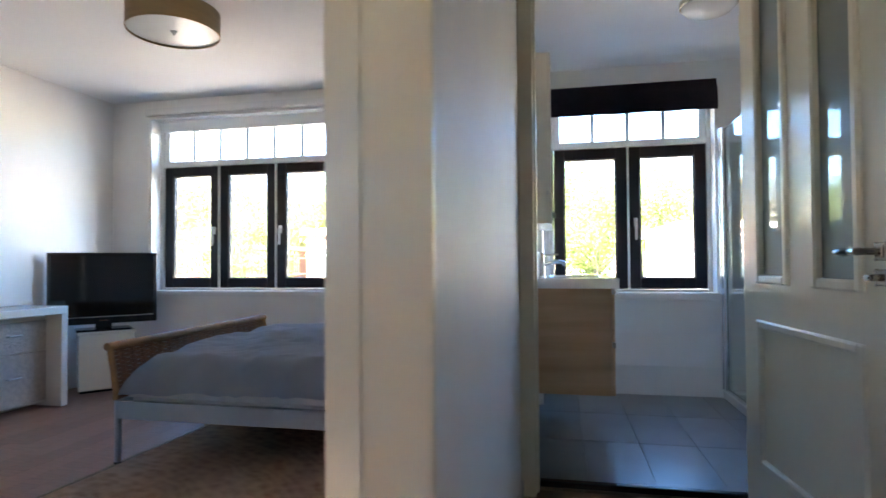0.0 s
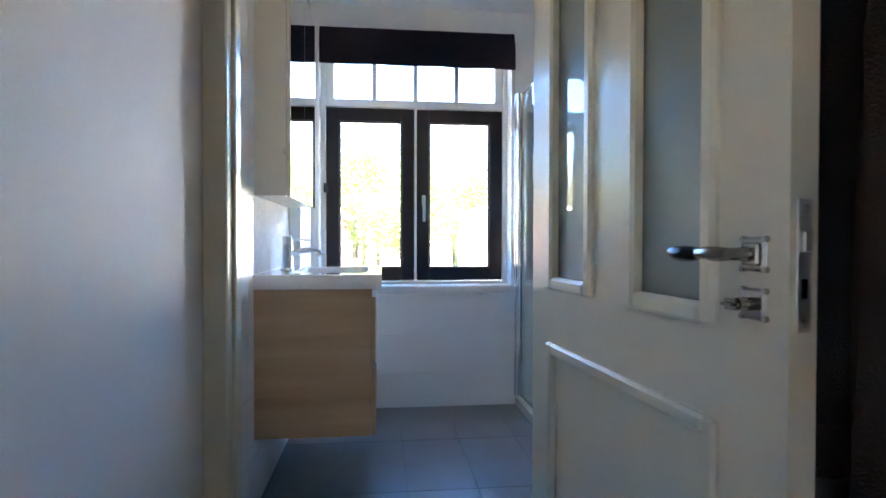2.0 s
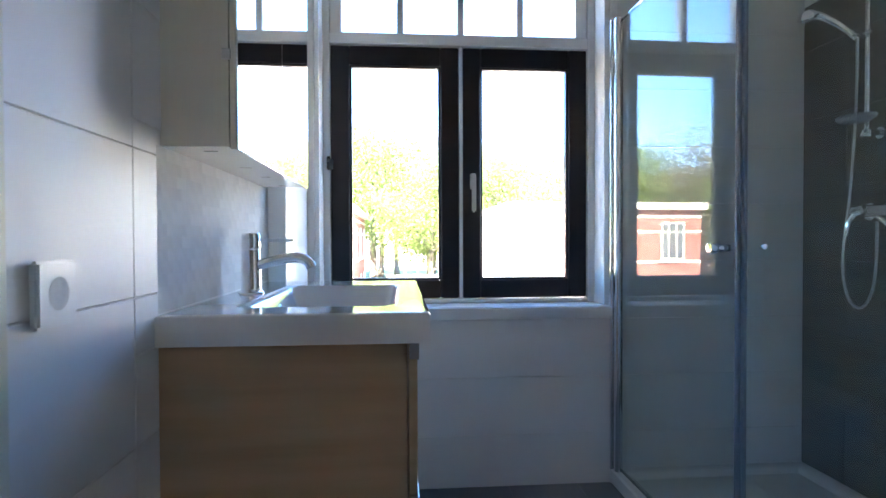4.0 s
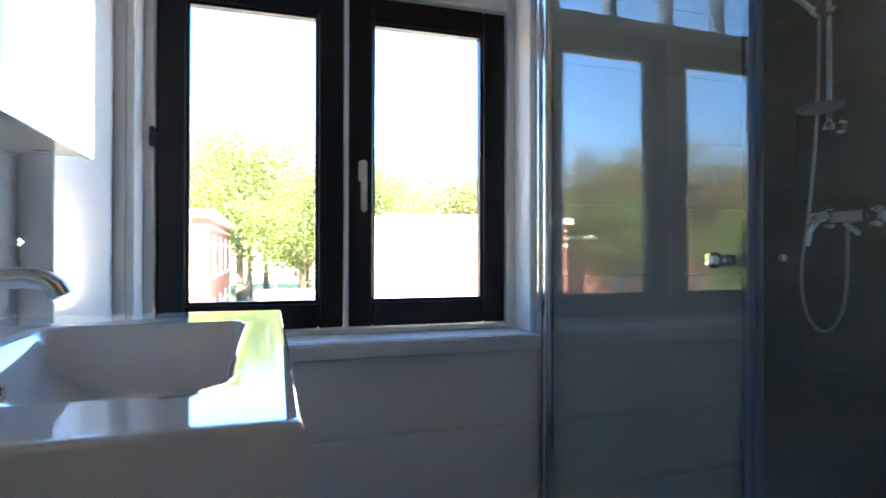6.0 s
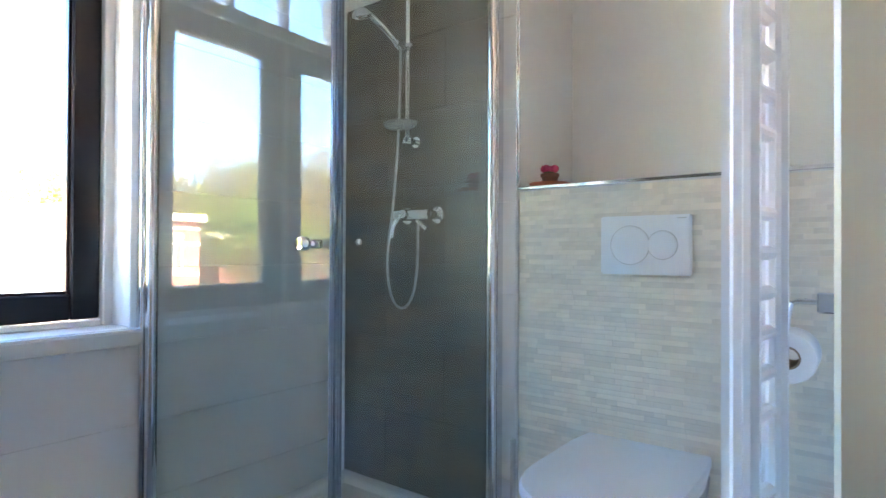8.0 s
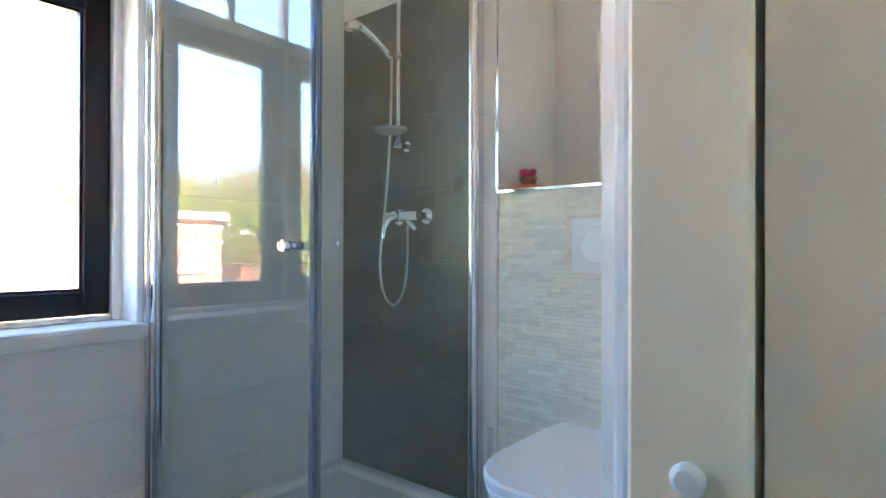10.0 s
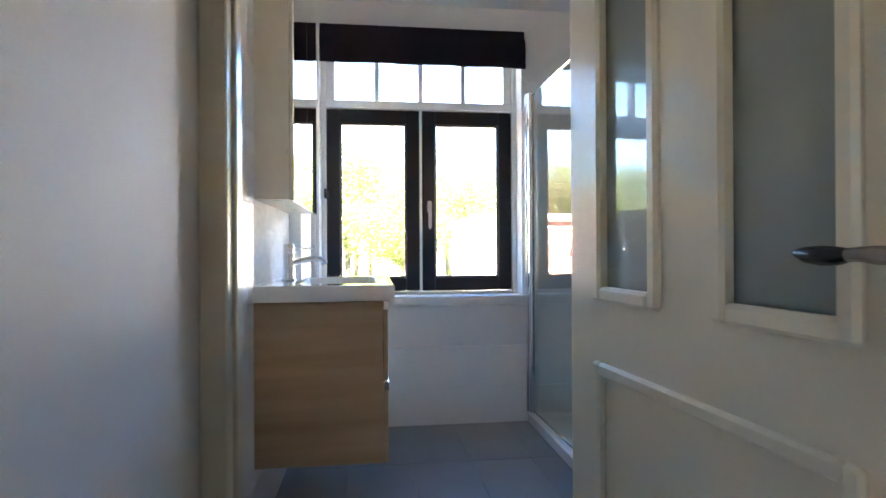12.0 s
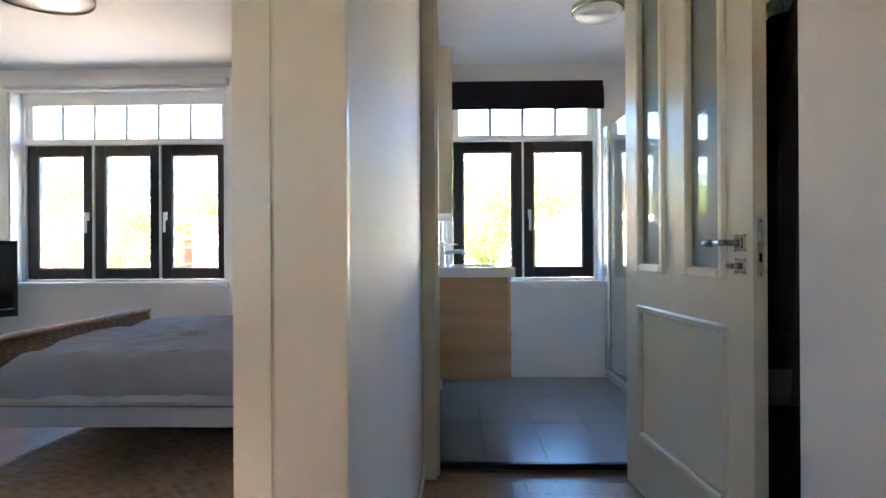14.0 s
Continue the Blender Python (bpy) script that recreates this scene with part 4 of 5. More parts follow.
# ceiling lamp of the bathroom
OPAL = mat("opal_glass", (0.80, 0.79, 0.74), 0.25, vary=0.02, bump=0.0)
BRASS = mat("pale_brass", (0.62, 0.55, 0.36), 0.25, metal=1.0, vary=0.1, bump=0.0)
t = thing("ceiling_light", (1.32, 3.62, CH), "round opal ceiling light with a pale brass ring", "ceiling light")
part("base", lathe(B(), [(0.150, 0), (0.158, -0.006), (0.158, -0.030), (0.150, -0.036), (0.146, -0.03), (0.146, -0.004)], (0, 0, 0), 48, "Z", False), BRASS, t)
part("diffuser", lathe(B(), [(0.146, -0.030), (0.143, -0.045), (0.125, -0.066), (0.085, -0.081), (0.04, -0.087), (0.004, -0.088)], (0, 0, 0), 48), OPAL, t, "white opal glass bowl")


# ======== bedroom ========
def bed():
    xf, xh, y0, y1 = -1.825, 0.15, 2.76, 4.34
    t = thing("bed", (xf, y0, HF), "double bed with grey metal frame and woven rattan footboard", "bed")
    o = -Vector((xf, y0, HF))

    def put(n, bm, m, lab="", par=t, sm=35):
        bmesh.ops.translate(bm, verts=bm.verts, vec=o)
        return part(n, bm, m, par, lab, sm)
    for y in (y0, y1):
        put("side_rail", box(B(), (xf, y - 0.014, 0.198), (xh, y + 0.014, 0.292), 0.003), GREYMETAL)
    put("foot_rail", box(B(), (xf - 0.014, y0 + 0.015, 0.198), (xf + 0.014, y1 - 0.015, 0.292), 0.003), GREYMETAL)
    for x in (xf, xh - 0.05):
        for y in (y0, y1):
            lg = put("leg", rod(B(), (x, y, HF + 0.012), (x, y, 0.29), 0.017, None, 16), GREYMETAL)
            put("leg_foot", lathe(B(), [(0.017, 0.0), (0.019, 0.002), (0.019, 0.012), (0.016, 0.012)], (x, y, HF), 16), BLACK, "", lg)
    # rattan footboard, leaning outwards
    def pt(y, u):
        return (xf - 0.012 - 0.042 * u ** 1.4, y, 0.296 + 0.270 * u)
    fb = put("footboard", tube(B(), [(pt(y0 - 0.02 + (y1 - y0 + 0.04) * k / 20, 1.0)[0], y0 - 0.02 + (y1 - y0 + 0.04) * k / 20, 0.574) for k in range(21)], 0.021, 12), CANE, "thick rattan top rail")
    n = 24
    for i in range(n):
        u = (i + 0.5) / n
        pts = [(pt(0, u)[0] + 0.0045 * math.cos(math.pi * k + math.pi * i), y0 + (y1 - y0) * k / 42, pt(0, u)[2]) for k in range(43)]
        put("woven_strand", tube(B(), pts, 0.0060, 6), RATTAN, "", fb)
    for k in range(22):
        y = y0 + (y1 - y0) * k / 21
        r = 0.016 if k in (0, 21) else 0.005
        put("stake", tube(B(), [pt(y, u / 6) for u in range(7)], r, 8), CANE if r > 0.01 else RATTAN, "", fb)
    put("mattress", box(B(), (xf + 0.02, y0 + 0.01, 0.275), (xh, y1 - 0.01, 0.42), 0.035, 3), LINEN, "white mattress")
    return t


def duvet():
    x0, x1, y0, y1 = -1.795, 0.135, 2.725, 4.375
    nx, ny = 150, 140
    bm = B()
    rows = []
    for i in range(nx + 1):
        row = []
        for j in range(ny + 1):
            u, v = i / nx, j / ny
            x, y = x0 + (x1 - x0) * u, y0 + (y1 - y0) * v
            ed = min(v, 1 - v) * (y1 - y0)
            ef = u * (x1 - x0)
            top = 0.505 + 0.035 * math.sin(math.pi * min(1, v)) + 0.02 * math.sin(math.pi * u)
            wr = noise.noise(Vector((x * 2.5, y * 13 + 2.5 * math.sin(x * 2.6), 5.0)))
            top += 0.026 * (1 - min(1, abs(wr) * 3.2)) * max(0, noise.noise(Vector((x * 1.4, y * 1.6, 3.0))) + 0.25)
            top += 0.020 * noise.noise(Vector((x * 2.2, y * 2.2, 1.0))) + 0.010 * noise.noise(Vector((x * 3 + y * 1.5, y * 9, 2.0))) + 0.007 * noise.noise(Vector((x * 6, y * 20 + 3 * math.sin(x * 3), 5.0))) + 0.012 * (1 - min(1, 4 * abs(noise.noise(Vector((x * 3.1 + 1.2 * y, y * 6.5 - 2 * x, 11.0))))))
            drop = 0.0
            if ed < 0.10:
                s = 1 - ed / 0.10
                drop = 0.178 * (1 - math.sqrt(max(0, 1 - s ** 2.2)))
            if ef < 0.22:
                s = 1 - ef / 0.22
                drop = max(drop, 0.16 * s ** 2.4, 0)
            hem = 0.014 * noise.noise(Vector((x * 5, v * 3, 9.0))) if ed < 0.1 else 0
            row.append(bm.verts.new((x + 0.012 * noise.noise(Vector((x * 4, y * 4, 7))), y + (0.018 * noise.noise(Vector((x * 6, 3, 7))) if ed < 0.1 else 0), top - drop + hem)))
        rows.append(row)
    for a, b in zip(rows, rows[1:]):
        for j in range(ny):
            bm.faces.new((a[j], b[j], b[j + 1], a[j + 1]))
    bmesh.ops.solidify(bm, geom=bm.faces[:], thickness=0.02)
    bmesh.ops.recalc_face_normals(bm, faces=bm.faces[:])
    single("duvet", bm, DUVET, "rumpled linen duvet spread over the bed, pale grey-blue with the sky's tint", "duvet", "", 60)


GREYMETAL = mat("grey_lacquered_metal", (0.42, 0.43, 0.44), 0.35, metal=0.3, vary=0.08, scale=6, bump=0.02)
CANE = mat("rattan_cane", (0.42, 0.20, 0.07), 0.65, vary=0.35, scale=18, bump=0.08)
RATTAN = mat("woven_rattan", (0.26, 0.105, 0.032), 0.75, vary=0.45, scale=30, bump=0.1)
LINEN = mat("white_linen", (0.70, 0.69, 0.67), 0.9, vary=0.06, scale=9, fine=260, bump=0.15)
# the blue of the skylight is mixed into the duvet's base colour
DUVET = mat("skylight_tinted_linen", (0.45, 0.49, 0.55), 0.9, vary=0.10, scale=7, fine=320, bump=0.2)
bed(), duvet()


CANVAS = mat("rug_fringe_yarn", (0.34, 0.26, 0.19), 0.95, vary=0.2, scale=30, bump=0.1)


def rug():
    m = bpy.data.materials.new("paisley_rug")
    m.use_nodes = True
    n, l = m.node_tree.nodes, m.node_tree.links
    b = n["Principled BSDF"]
    b.inputs["Roughness"].default_value = 0.95
    tc, ns, wv, vo = n.new("ShaderNodeTexCoord"), n.new("ShaderNodeTexNoise"), n.new("ShaderNodeTexWave"), n.new("ShaderNodeTexVoronoi")
    wv.wave_type, wv.rings_direction = "RINGS", "Z"
    wv.inputs["Scale"].default_value, wv.inputs["Distortion"].default_value, wv.inputs["Detail"].default_value = 5.5, 9, 3
    vo.inputs["Scale"].default_value = 14
    ns.inputs["Scale"].default_value = 60
    mix, rp = n.new("ShaderNodeMath"), n.new("ShaderNodeValToRGB")
    mix.operation = "MULTIPLY_ADD"
    mix.inputs[1].default_value = 0.32
    l.new(tc.outputs["Object"], wv.inputs["Vector"]), l.new(tc.outputs["Object"], vo.inputs["Vector"]), l.new(tc.outputs["Object"], ns.inputs["Vector"])
    l.new(wv.outputs["Fac"], mix.inputs[0]), l.new(vo.outputs["Distance"], mix.inputs[2])
    l.new(mix.outputs[0], rp.inputs[0])
    e = rp.color_ramp.elements
    e[0].color, e[1].color = (0.44, 0.26, 0.18, 1), (0.70, 0.50, 0.38, 1)
    e.new(0.5).color = (0.58, 0.38, 0.28, 1)
    l.new(rp.outputs[0], b.inputs["Base Color"])
    bp = n.new("ShaderNodeBump")
    bp.inputs["Strength"].default_value, bp.inputs["Distance"].default_value = 0.4, 0.004
    l.new(ns.outputs["Fac"], bp.inputs["Height"]), l.new(bp.outputs[0], b.inputs["Normal"])
    x0, x1, y0, y1 = -1.80, 0.10, 1.80, 3.62
    t = thing("rug", (x0, y0, HF), "worn brown paisley rug lying under the bed", "rug")
    bm = B()
    nx = 40
    top = []
    for i in range(nx + 1):
        row = []
        for j in range(nx + 1):
            u, v = i / nx, j / nx
            x, y = u * (x1 - x0), v * (y1 - y0)
            x += 0.012 * noise.noise(Vector((0, y * 3, 1))) if i == 0 else 0
            row.append(bm.verts.new((x + 0.10 * v - 0.05, y, 0.007 + 0.0015 * noise.noise(Vector((x * 3, y * 3, 0))))))
        top.append(row)
    for a, b2 in zip(top, top[1:]):
        for j in range(nx):
            bm.faces.new((a[j], b2[j], b2[j + 1], a[j + 1]))
    bmesh.ops.solidify(bm, geom=bm.faces[:], thickness=0.006)
    part("rug_field", bm, m, t)
    bm = B()
    r = random.Random(3)
    for k in range(240):
        v = k / 240
        y = v * (y1 - y0)
        rod(bm, (0.10 * v - 0.05, y, 0.004), (0.10 * v - 0.05 - r.uniform(0.025, 0.04), y + r.uniform(-0.008, 0.008), 0.003), 0.0014, None, 4)
    tagged(part("fringe", bm, CANVAS, t, "frayed brown fringe"), kind="stuff")


rug()


def television():
    m = pose(-3.305, 4.28, HF, 0, 0, 47)
    cab = thing("tv_cabinet", m, "white cube cabinet under the television", "cabinet")
    part("carcass", box(B(), (-0.20, -0.145, 0.02), (0.20, 0.15, 0.477), 0.004), CABWHITE, cab)
    part("top", box(B(), (-0.21, -0.17, 0.479), (0.21, 0.155, 0.499), 0.003), CABWHITE, cab)
    part("front_panel", box(B(), (-0.198, -0.165, 0.028), (0.198, -0.147, 0.474), 0.003), CABWHITE, cab)
    part("plinth", box(B(), (-0.19, -0.13, 0.0), (0.19, 0.14, 0.019)), BLACK, cab)
    tv = thing("television", m @ pose(-0.02, -0.065, 0.5), "black flat television on a white cabinet, switched off", "television")
    part("bezel", bar_frame(B(), (-0.395, 0.055), (0.395, 0.645), "x", 0.025, -0.03, 0.02, 0.004), BLACK, tv)
    part("screen", box(B(), (-0.372, -0.022, 0.12), (0.372, -0.012, 0.622)), mat("tv_screen", (0.006, 0.006, 0.007), 0.07, vary=0.1, bump=0.0), tv, "dark glossy screen", None)
    part("lower_bar", box(B(), (-0.37, -0.034, 0.056), (0.37, -0.0305, 0.116), 0.001), BLACK, tv)
    part("trim_strip", box(B(), (-0.368, -0.0365, 0.112), (0.368, -0.0345, 0.117)), STEEL, tv)
    part("mark", box(B(), (-0.03, -0.0362, 0.080), (0.03, -0.0345, 0.088)), CHROME, tv)
    part("casing", box(B(), (-0.36, 0.0205, 0.10), (0.36, 0.06, 0.60), 0.02, 2), BLACK, tv)
    part("neck", box(B(), (-0.06, 0.0, 0.016), (0.06, 0.05, 0.099), 0.006), BLACK, tv)
    part("stand", box(B(), (-0.20, -0.10, 0.0), (0.20, 0.12, 0.016), 0.006, 2), BLACK, tv)


def dresser():
    x0, x1, xf, y0, y1, zt = BX0 + 0.01, -3.155, -3.285, 2.60, 3.76, 0.70
    t = thing("dresser", (x0, y0, HF), "white dresser with textured drawers and thick end boards", "dresser")
    o = -Vector((x0, y0, HF))

    def put(n, bm, m, lab="", par=t):
        bmesh.ops.translate(bm, verts=bm.verts, vec=o)
        return part(n, bm, m, par, lab)
    put("top", box(B(), (x0, y0, zt - 0.055), (x1, y1, zt), 0.003), CABWHITE)
    for y in (y0, y1 - 0.055):
        put("end_board", box(B(), (x0, y, HF), (x1, y + 0.055, zt - 0.0555), 0.003), CABWHITE)
    put("carcass", box(B(), (x0, y0 + 0.056, HF + 0.03), (xf - 0.02, y1 - 0.056, zt - 0.056)), CABWHITE)
    w = (y1 - y0 - 0.12) / 2
    for k in range(2):
        for za, zb in ((HF + 0.05, 0.375), (0.381, 0.60)):
            ya = y0 + 0.06 + k * w
            d = put("drawer", box(B(), (xf - 0.019, ya + 0.002, za), (xf, ya + w - 0.002, zb), 0.002), TEXT, "pale drawer front with raised texture")
            yc = ya + w / 2
            put("drawer_handle", tube(B(), [(xf, yc - 0.05, (za + zb) / 2 + 0.02), (xf + 0.022, yc - 0.045, (za + zb) / 2 + 0.02), (xf + 0.026, yc, (za + zb) / 2 + 0.02), (xf + 0.022, yc + 0.045, (za + zb) / 2 + 0.02), (xf, yc + 0.05, (za + zb) / 2 + 0.02)], 0.006, 8), STEEL, "metal bow handle", d)


TEXT = mat("textured_front", (0.58, 0.50, 0.42), 0.6, vary=0.2, scale=35, fine=55, bump=0.7)
television(), dresser()

# drum lamp on the bedroom ceiling
VENEER = mat("light_veneer", (0.42, 0.27, 0.13), 0.5, vary=0.15, scale=8, bump=0.03, stretch=(1, 1, 6))
t = thing("drum_ceiling_lamp", (-1.63, 2.93, CH), "round drum ceiling lamp with a wooden veneer shade", "ceiling light")
part("canopy", lathe(B(), [(0.06, 0), (0.06, -0.02), (0.02, -0.03)], (0, 0, 0), 24), STEEL, t)
part("stem", rod(B(), (0, 0, -0.02), (0, 0, -0.205), 0.006), STEEL, t)
bm = B()
lathe(bm, [(0.238, -0.075), (0.242, -0.075), (0.242, -0.202), (0.238, -0.202), (0.238, -0.075)], (0, 0, 0), 64, "Z", False)
part("shade", bm, VENEER, t, "wooden veneer drum shade")
part("diffuser", lathe(B(), [(0.237, -0.188), (0.237, -0.192), (0.10, -0.193), (0.004, -0.193)], (0, 0, 0), 64), OPAL, t, "white acrylic disc")
part("finial", lathe(B(), [(0.018, -0.193), (0.018, -0.198), (0.008, -0.204), (0.006, -0.214), (0.002, -0.217)], (0, 0, 0), 16), STEEL, t, "small metal finial")

# roller blind cassette over the bedroom window
t = thing("roller_blind", (-3.20, YT, 2.41), "white roller blind cassette above the bedroom window, rolled up", "blind")
part("cassette", box(B(), (0, -0.075, -0.065), (1.83, -0.002, 0), 0.008, 2), WHITE, t)
part("bottom_bar", box(B(), (0.02, -0.05, -0.098), (1.81, -0.03, -0.078), 0.004), WHITE, t)
part("fabric_edge", box(B(), (0.025, -0.042, -0.0785), (1.805, -0.039, -0.064)), LINEN, t)
single("curtain_cord", tube(B(), [(-3.12 + 0.018 * k, YT - 0.03, 2.285 + 0.003 * math.sin(k * 0.9)) for k in range(18)], 0.0025, 6), STEEL, "thin cord rail below the roller blind", "cord")


# ======== closet behind the door ========
def garment(name, y, x, z0, z1, w, d, seed, material, label):
    bm, rows = B(), []
    n = 40
    for k in range(11):
        f = k / 10
        z = z1 + (z0 - z1) * f
        sp = min(1.0, 0.25 + f * 2.2) if f < 0.35 else 1.0
        row = []
        for j in range(n):
            a = j * math.tau / n
            r = 1 + 0.16 * noise.noise(Vector((math.cos(a) * 2.4 + seed, math.sin(a) * 2.4, f * 1.3))) + 0.10 * math.sin(a * 9 + seed + 2 * f) * min(1, f * 2)
            row.append(bm.verts.new((x + d * sp * r * math.cos(a), y + w * r * math.sin(a), z)))
        rows.append(row)
    for u, v in zip(rows, rows[1:]):
        for j in range(n):
            bm.faces.new((u[j], u[(j + 1) % n], v[(j + 1) % n], v[j]))
    bm.faces.new(rows[0]), bm.faces.new(rows[-1][::-1])
    bmesh.ops.recalc_face_normals(bm, faces=bm.faces[:])
    t = thing(name, (x, y, z0), label, "coat", "clothes in the closet")
    bmesh.ops.translate(bm, verts=bm.verts, vec=(-x, -y, -z0))
    part("cloth", bm, material, t, "", 60)
    part("hook", tube(B(), [(0, 0, z1 - z0 - 0.01), (0, 0, z1 - z0 + 0.05), (0, 0.02, z1 - z0 + 0.075), (0, 0, z1 - z0 + 0.095), (0, -0.02, z1 - z0 + 0.08)], 0.003, 6), STEEL, t)


BROWN = mat("brown_cloth", (0.055, 0.035, 0.028), 0.9, vary=0.5, scale=8, fine=180, bump=0.3)
rodz = 1.98
single("closet_rail", rod(B(), (1.70, 1.602, rodz), (1.70, YP - 0.002, rodz), 0.014), STEEL, "steel clothes rail in the closet", "clothes rail")
for k, (y, z0, mt, lb) in enumerate(((1.72, 0.70, COAT, "black coat hanging in the closet"), (1.86, 0.55, BROWN, "dark brown jacket hanging in the closet"), (2.0, 0.75, COAT, "black coat hanging in the closet"),
                                     (2.16, 0.6, BROWN, "dark brown jacket hanging in the closet"), (2.34, 0.7, COAT, "black coat hanging in the closet"), (2.52, 0.6, COAT, "black coat hanging in the closet"))):
    garment("hanging_coat", y, 1.70, z0, rodz - 0.088, 0.062, 0.23, k * 3.1, mt, lb)
t = thing("storage_bag", (1.70, 2.05, HF), "black cloth bag on the closet floor", "bag")
bm = box(B(), (-0.22, -0.38, 0), (0.22, 0.38, 0.46), 0.09, 4)
for v in bm.verts:
    v.co += Vector((0.03, 0.03, 0.03)) * noise.noise(v.co * 6)
    v.co.z = max(v.co.z, 0)
part("sack", bm, COAT, t, "", 60)
part("strap", tube(B(), [(0, -0.2, 0.44), (0, -0.15, 0.54), (0, 0.0, 0.58), (0, 0.15, 0.54), (0, 0.2, 0.44)], 0.012, 8), COAT, t)


# ======== outside ========
GZ = -3.2
GRASS = mat("park_grass", (0.10, 0.15, 0.04), 0.95, vary=0.5, scale=0.6, fine=6, bump=0.2)
ROAD = mat("street_clinker", (0.12, 0.105, 0.10), 0.9, vary=0.3, scale=1.2, fine=14, bump=0.2)
PAVE = mat("street_paving", (0.40, 0.35, 0.29), 0.9, vary=0.3, scale=0.8, fine=12, bump=0.1)
structure("ground", box(B(), (-900, -900, GZ - 0.5), (900, 900, GZ)), PAVE, "flat paved ground out to the horizon")
structure("lawn", box(B(), (-80, 46, GZ), (60, 90, GZ + 0.03)), GRASS, "grass strip under the row of trees")
structure("road", box(B(), (-60, 8, GZ), (60, 17, GZ + 0.02)), ROAD, "paved street in front of the house")
BRICK = mat("red_brick", (0.27, 0.10, 0.075), 0.9, vary=0.3, scale=3, fine=25, bump=0.3, stretch=(1, 1, 6))
STONE = mat("cream_stone", (0.68, 0.62, 0.52), 0.8, vary=0.1, scale=2, bump=0.05)
RENDER = mat("white_render", (0.80, 0.78, 0.74), 0.85, vary=0.06, scale=1.5, bump=0.05)
DGLASS = mat("dark_window_glass", (0.05, 0.06, 0.07), 0.06, vary=0.2, bump=0.0)


def building(name, x0, x1, y0, y1, top, body, label, step=2.9, bands=True):
    t = thing(name, (x0, y0, GZ), label, "building")
    o = -Vector((x0, y0, GZ))

    def put(n, bm, m, lab="", par=t):
        bmesh.ops.translate(bm, verts=bm.verts, vec=o)
        return part(n, bm, m, par, lab, None)
    put("wall", box(B(), (x0, y0, GZ), (x1, y1, top)), body)
    put("roof", box(B(), (x0 - 0.25, y0 - 0.25, top - 0.05), (x1 + 0.25, y1 + 0.25, top + 0.30), 0.03), STONE if bands else RENDER, "pale cornice and flat roof")
    if bands:
        for z in (-1.7, -0.15, 1.35, 2.1):
            put("stone_band", box(B(), (x0 - 0.03, y0 - 0.03, z), (x1 + 0.03, y1 + 0.03, z + 0.12)), STONE)

    def win(cx, face, z0, z1, w):
        if face == "y":
            wf = bar_frame(B(), (cx - w, z0), (cx + w, z1), "x", 0.10, y0 - 0.06, y0 + 0.02, 0.01)
            for b in (-w / 3, w / 3):
                box(wf, (cx + b - 0.03, y0 - 0.05, z0 + 0.1), (cx + b + 0.03, y0 + 0.02, z1 - 0.1))
            box(wf, (cx - w + 0.1, y0 - 0.052, z1 - 0.55), (cx + w - 0.1, y0 + 0.02, z1 - 0.47))
            gl = box(B(), (cx - w + 0.08, y0 - 0.03, z0 + 0.08), (cx + w - 0.08, y0 - 0.01, z1 - 0.08))
            sl = box(B(), (cx - w - 0.1, y0 - 0.12, z0 - 0.1), (cx + w + 0.1, y0 - 0.031, z0 - 0.001))
        else:
            wf = bar_frame(B(), (cx - w, z0), (cx + w, z1), "y", 0.10, x1 - 0.02, x1 + 0.06, 0.01)
            box(wf, (x1 - 0.02, cx - 0.03, z0 + 0.1), (x1 + 0.05, cx + 0.03, z1 - 0.1))
            gl = box(B(), (x1 + 0.01, cx - w + 0.08, z0 + 0.08), (x1 + 0.03, cx + w - 0.08, z1 - 0.08))
            sl = box(B(), (x1 + 0.031, cx - w - 0.1, z0 - 0.1), (x1 + 0.12, cx + w + 0.1, z0 - 0.001))
        w_ = put("window", wf, STONE, "white window frame")
        put("glass", gl, DGLASS, "", w_)
        put("sill", sl, STONE, "", w_)
    k = x0 + 1.5
    while k < x1 - 1:
        for z0, z1 in ((0.0, 1.9), (-2.9, -1.0)):
            win(k, "y", z0, z1, 0.62)
        k += step
    k = y0 + 2
    while k < y1 - 1:
        for z0, z1 in ((-0.1, 1.8), (-2.9, -1.1)):
            win(k, "x", z0, z1, 0.45)
        k += 3.6


building("brick_house", -13.2, -1.7, 29.0, 43.0, 2.55, BRICK, "two-storey red brick house with pale stone bands")
building("white_house", 5.6, 16.5, 26.0, 36.0, 2.35, RENDER, "white rendered house in full sun", 3.4, False)
building("far_house", -38.0, -24.0, 44.0, 52.0, 2.2, BRICK, "far red brick house between trees")

BARK = mat("tree_bark", (0.10, 0.08, 0.06), 0.95, vary=0.4, scale=4, fine=30, bump=0.5)


def leaf_mat(name, a, b):
    m = mat(name, a, 0.7, vary=0.3, scale=0.9, fine=6, bump=0.0, col2=b, piece=0.12)
    n, l = m.node_tree.nodes, m.node_tree.links
    bs, tl, mx = n["Principled BSDF"], n.new("ShaderNodeBsdfTranslucent"), n.new("ShaderNodeMixShader")
    src = bs.inputs["Base Color"].links[0].from_socket
    l.new(src, tl.inputs[0])
    mx.inputs[0].default_value = 0.4
    l.new(bs.outputs[0], mx.inputs[1]), l.new(tl.outputs[0], mx.inputs[2]), l.new(mx.outputs[0], n["Material Output"].inputs[0])
    return m


